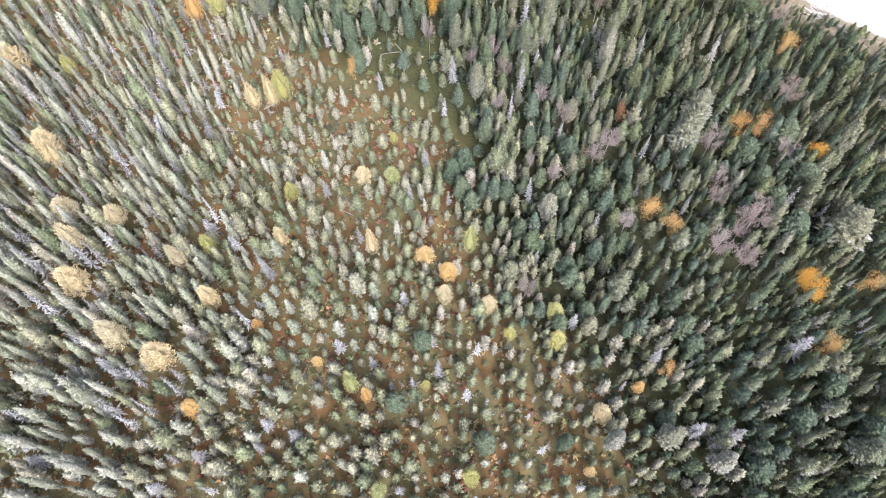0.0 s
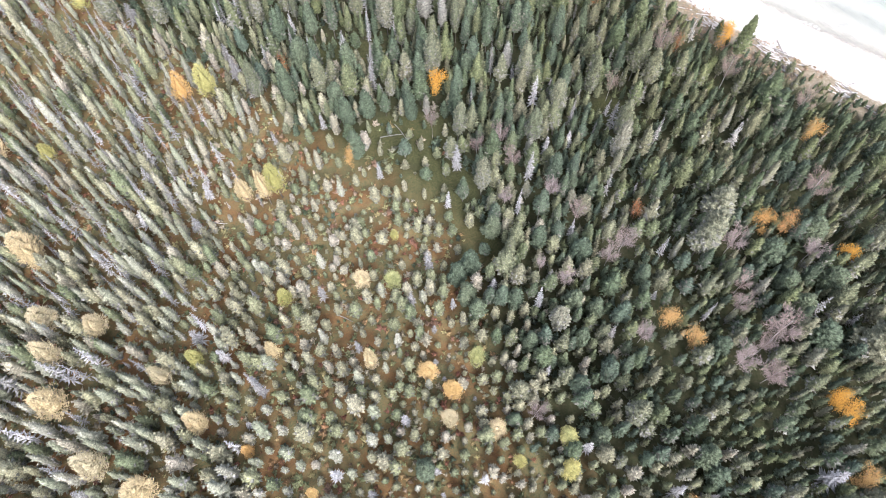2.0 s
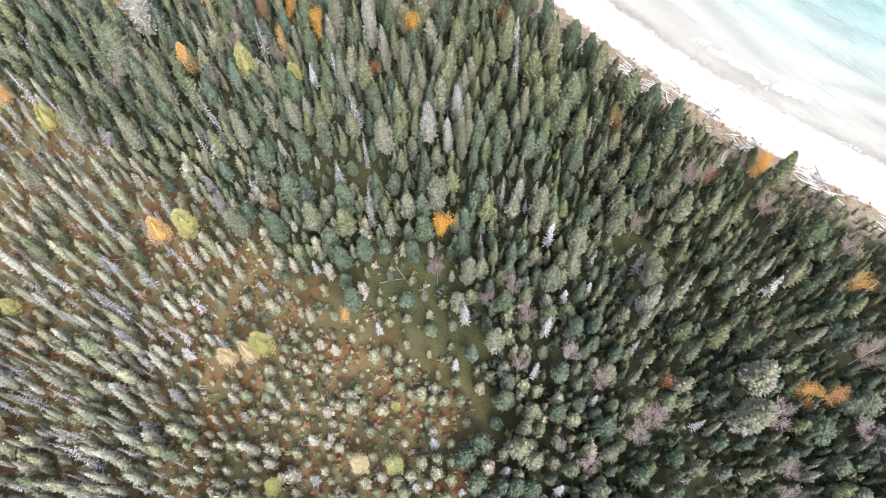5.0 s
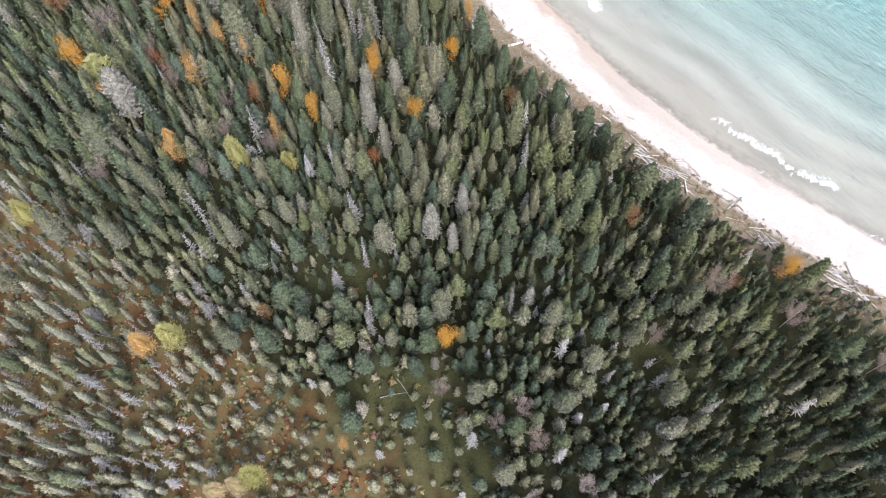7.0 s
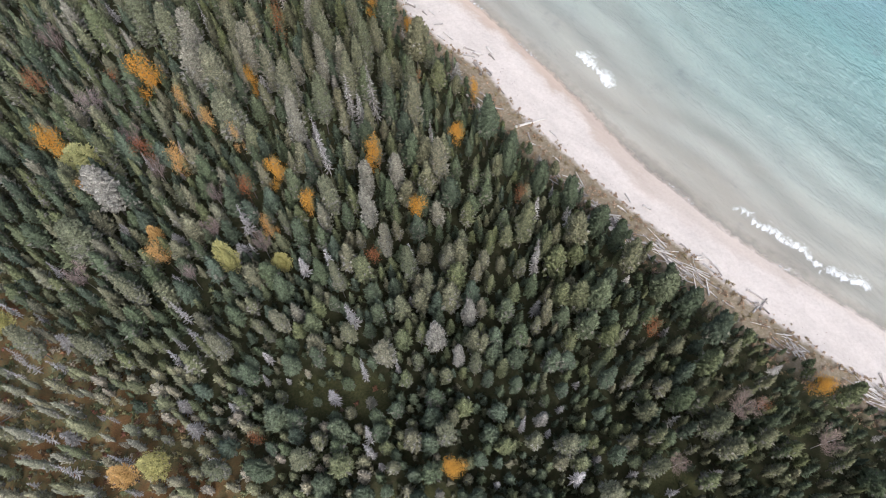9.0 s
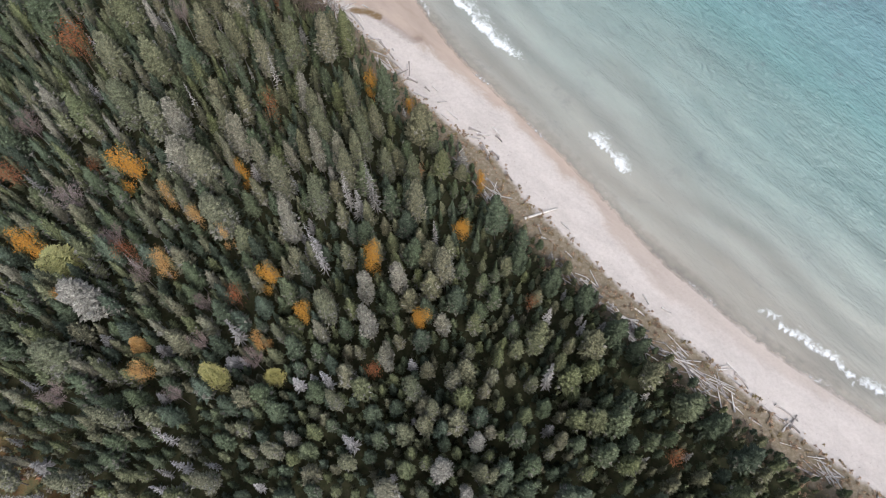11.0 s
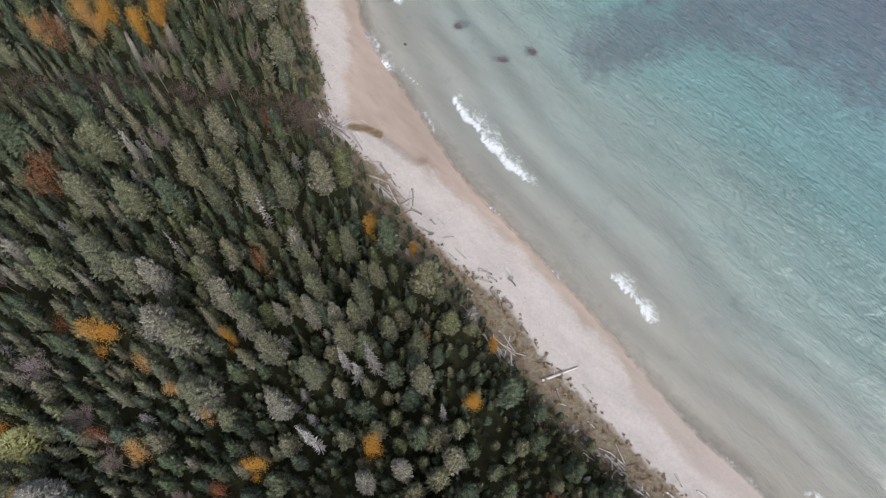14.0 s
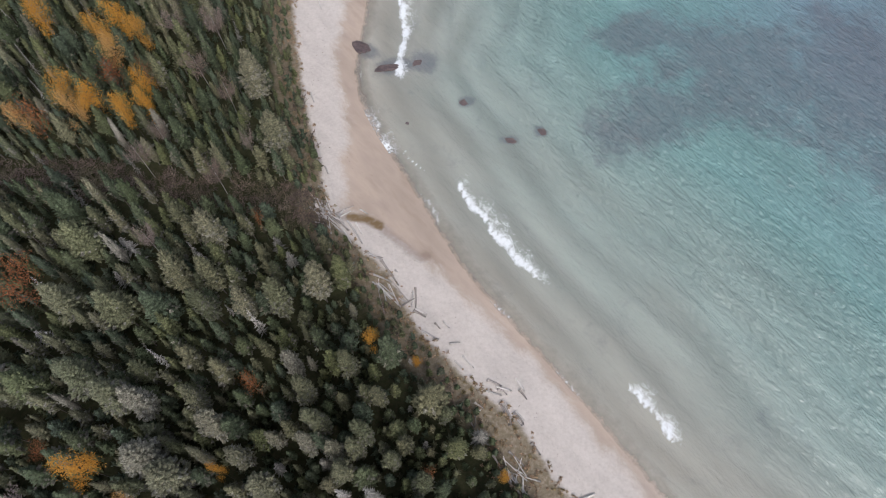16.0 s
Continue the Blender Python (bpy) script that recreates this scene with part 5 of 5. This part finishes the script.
for x0, y0, x1, y1 in FALLEN:
    lay_log(x0, y0, x1, y1, 0.25, 0.8, fallen_kinds, "fallen_trunk", "thin dead grey trunk fallen across the bog", "fallen trunks", "fallen trunk")


def dead_pole(x, y, h):
    """A broken trunk with stubs of branches."""
    s = Shape()
    s.pole([(0, 0, -0.3), (0.03, 0.02, 0.4 * h), (0, 0.05, 0.8 * h), (0.05, 0.03, h)], [0.17, 0.13, 0.09, 0.05], 7)
    for k in range(9):
        a, z = 2.4 * k, h * (0.3 + 0.07 * k)
        s.pole([(0, 0, z), (0.35 * math.cos(a), 0.35 * math.sin(a), z + 0.08)], [0.03, 0.01], 4)
    ob = new("dead_tree", shape_mesh("dead_tree", s, [M["bark"]]))
    ob.location = (x, y, float(land_height(np.array([[x, y]]))[0]))
    return tagged(ob, "bare grey broken trunk standing at the dune's edge", "dead tree", "dead spruces")


dead_pole(3.4, 170.8, 8.2)


def boulder(x, y, rx, ry, up, turn, label):
    bm = bmesh.new()
    bmesh.ops.create_icosphere(bm, subdivisions=4, radius=1)
    for v in bm.verts:
        d = v.co.normalized()
        v.co = d * (1 + 0.35 * noise.noise(d * 1.3 + Vector((x, y, 0))) + 0.14 * noise.noise(d * 3.6 + Vector((y, x, 1))))
        v.co.z = min(max(v.co.z, -0.5), 0.5 + 0.25 * noise.noise(d * 2.5))
    me = bpy.data.meshes.new("shore_rock")
    bm.to_mesh(me), bm.free()
    me.materials.append(M["rock"])
    ob = new("shore_rock", me)
    ob.matrix_basis = Matrix.Translation((x, y, up * 0.25 - 0.1)) @ Matrix.Rotation(radians(turn), 4, "Z") @ Matrix.Diagonal((rx, ry, up, 1))
    return tagged(ob, label, "rock", "shore rocks")


for x, y, rx, ry, up, turn in [(-16.73, 251.9, 2.3, 1.3, 0.5, -35), (-11.15, 246.1, 2.6, 0.9, 0.3, 10), (-5.736, 246.9, 2.0, 0.9, 0.28, 15), (5.043, 236.6, 1.2, 0.8, 0.35, 20), (19.96, 228.5, 1.0, 0.8, 0.3, 0), (13.46, 226.8, 1.3, 0.6, 0.25, -10), (-6.977, 231.8, 0.4, 0.3, 0.25, 0)]:
    boulder(x, y, rx, ry, up, turn, "dark purplish rock awash at the lake's edge")

tuft_p = np.stack([rng.uniform(-45, 85, 30000), rng.uniform(95, 272, 30000)], 1)
ts, te = side_distance(tuft_p, SAND), side_distance(tuft_p, EDGE)
tuft_ok = (ts < 0.9 + 0.8 * lump(tuft_p, 4, 41)) & (te > -2.5) & (lump(tuft_p, 3, 42) > -0.45)
tuft_p = tuft_p[tuft_ok][:2600]
tuft_rows = [(x, y, z, rng.uniform(0.35, 0.9), rng.uniform(), rng.uniform(0, 6.283), 0, 0, 1.0) for (x, y), z in zip(tuft_p, land_height(tuft_p))]
joined("dune_grass", [s.arrays() for s in proto_set(snag_crown, 3, 0.7, 0.5, 12, low=0.25)], tuft_rows, 0.7, 0.5, 0.7, [M["dune_grass"]],
       "dry brown and olive grass along the dune", "grass")
bush_p = np.stack([rng.uniform(-45, 85, 9000), rng.uniform(95, 272, 9000)], 1)
bush_e = side_distance(bush_p, EDGE)
bush_p = bush_p[(bush_e > -2.2) & (bush_e < 1.3 + lump(bush_p, 9, 44))][:620]
joined("dune_thicket", [s.arrays() for s in proto_set(leafy_crown, 3, 1.4, 0.8, 26, low=0.0, size=0.2)],
       [(x, y, z, rng.uniform(0.6, 1.8), rng.uniform(), rng.uniform(0, 6.283), 0, 0, 1.0) for (x, y), z in zip(bush_p, land_height(bush_p))], 1.4, 0.8, 0.42, [M["thicket"]],
       "low brown shrubs at the forest's edge", "shrubs")
bit_p = np.stack([rng.uniform(-40, 90, 26000), rng.uniform(95, 272, 26000)], 1)
bs, bd = side_distance(bit_p, SHORE), side_distance(bit_p, SAND)
bit_p = bit_p[(bd > 0.5) & (np.abs(bs + 8.5 + 1.3 * lump(bit_p, 14, 51)) < 0.5 + rng.exponential(0.7, len(bit_p))) & (rng.uniform(size=len(bit_p)) < 0.35)][:420]
joined("beach_debris", [s.arrays() for s in proto_set(leafy_crown, 3, 0.1, 0.3, 4, low=0.0, size=0.12)],
       [(x, y, z + 0.03, rng.uniform(0.06, 0.16), rng.uniform(), rng.uniform(0, 6.283), 0, 0, 1.0) for (x, y), z in zip(bit_p, land_height(bit_p))], 0.1, 0.3, 0.6, [M["thicket"]],
       "dark bits of bark and twigs along the wrack line", "beach debris")
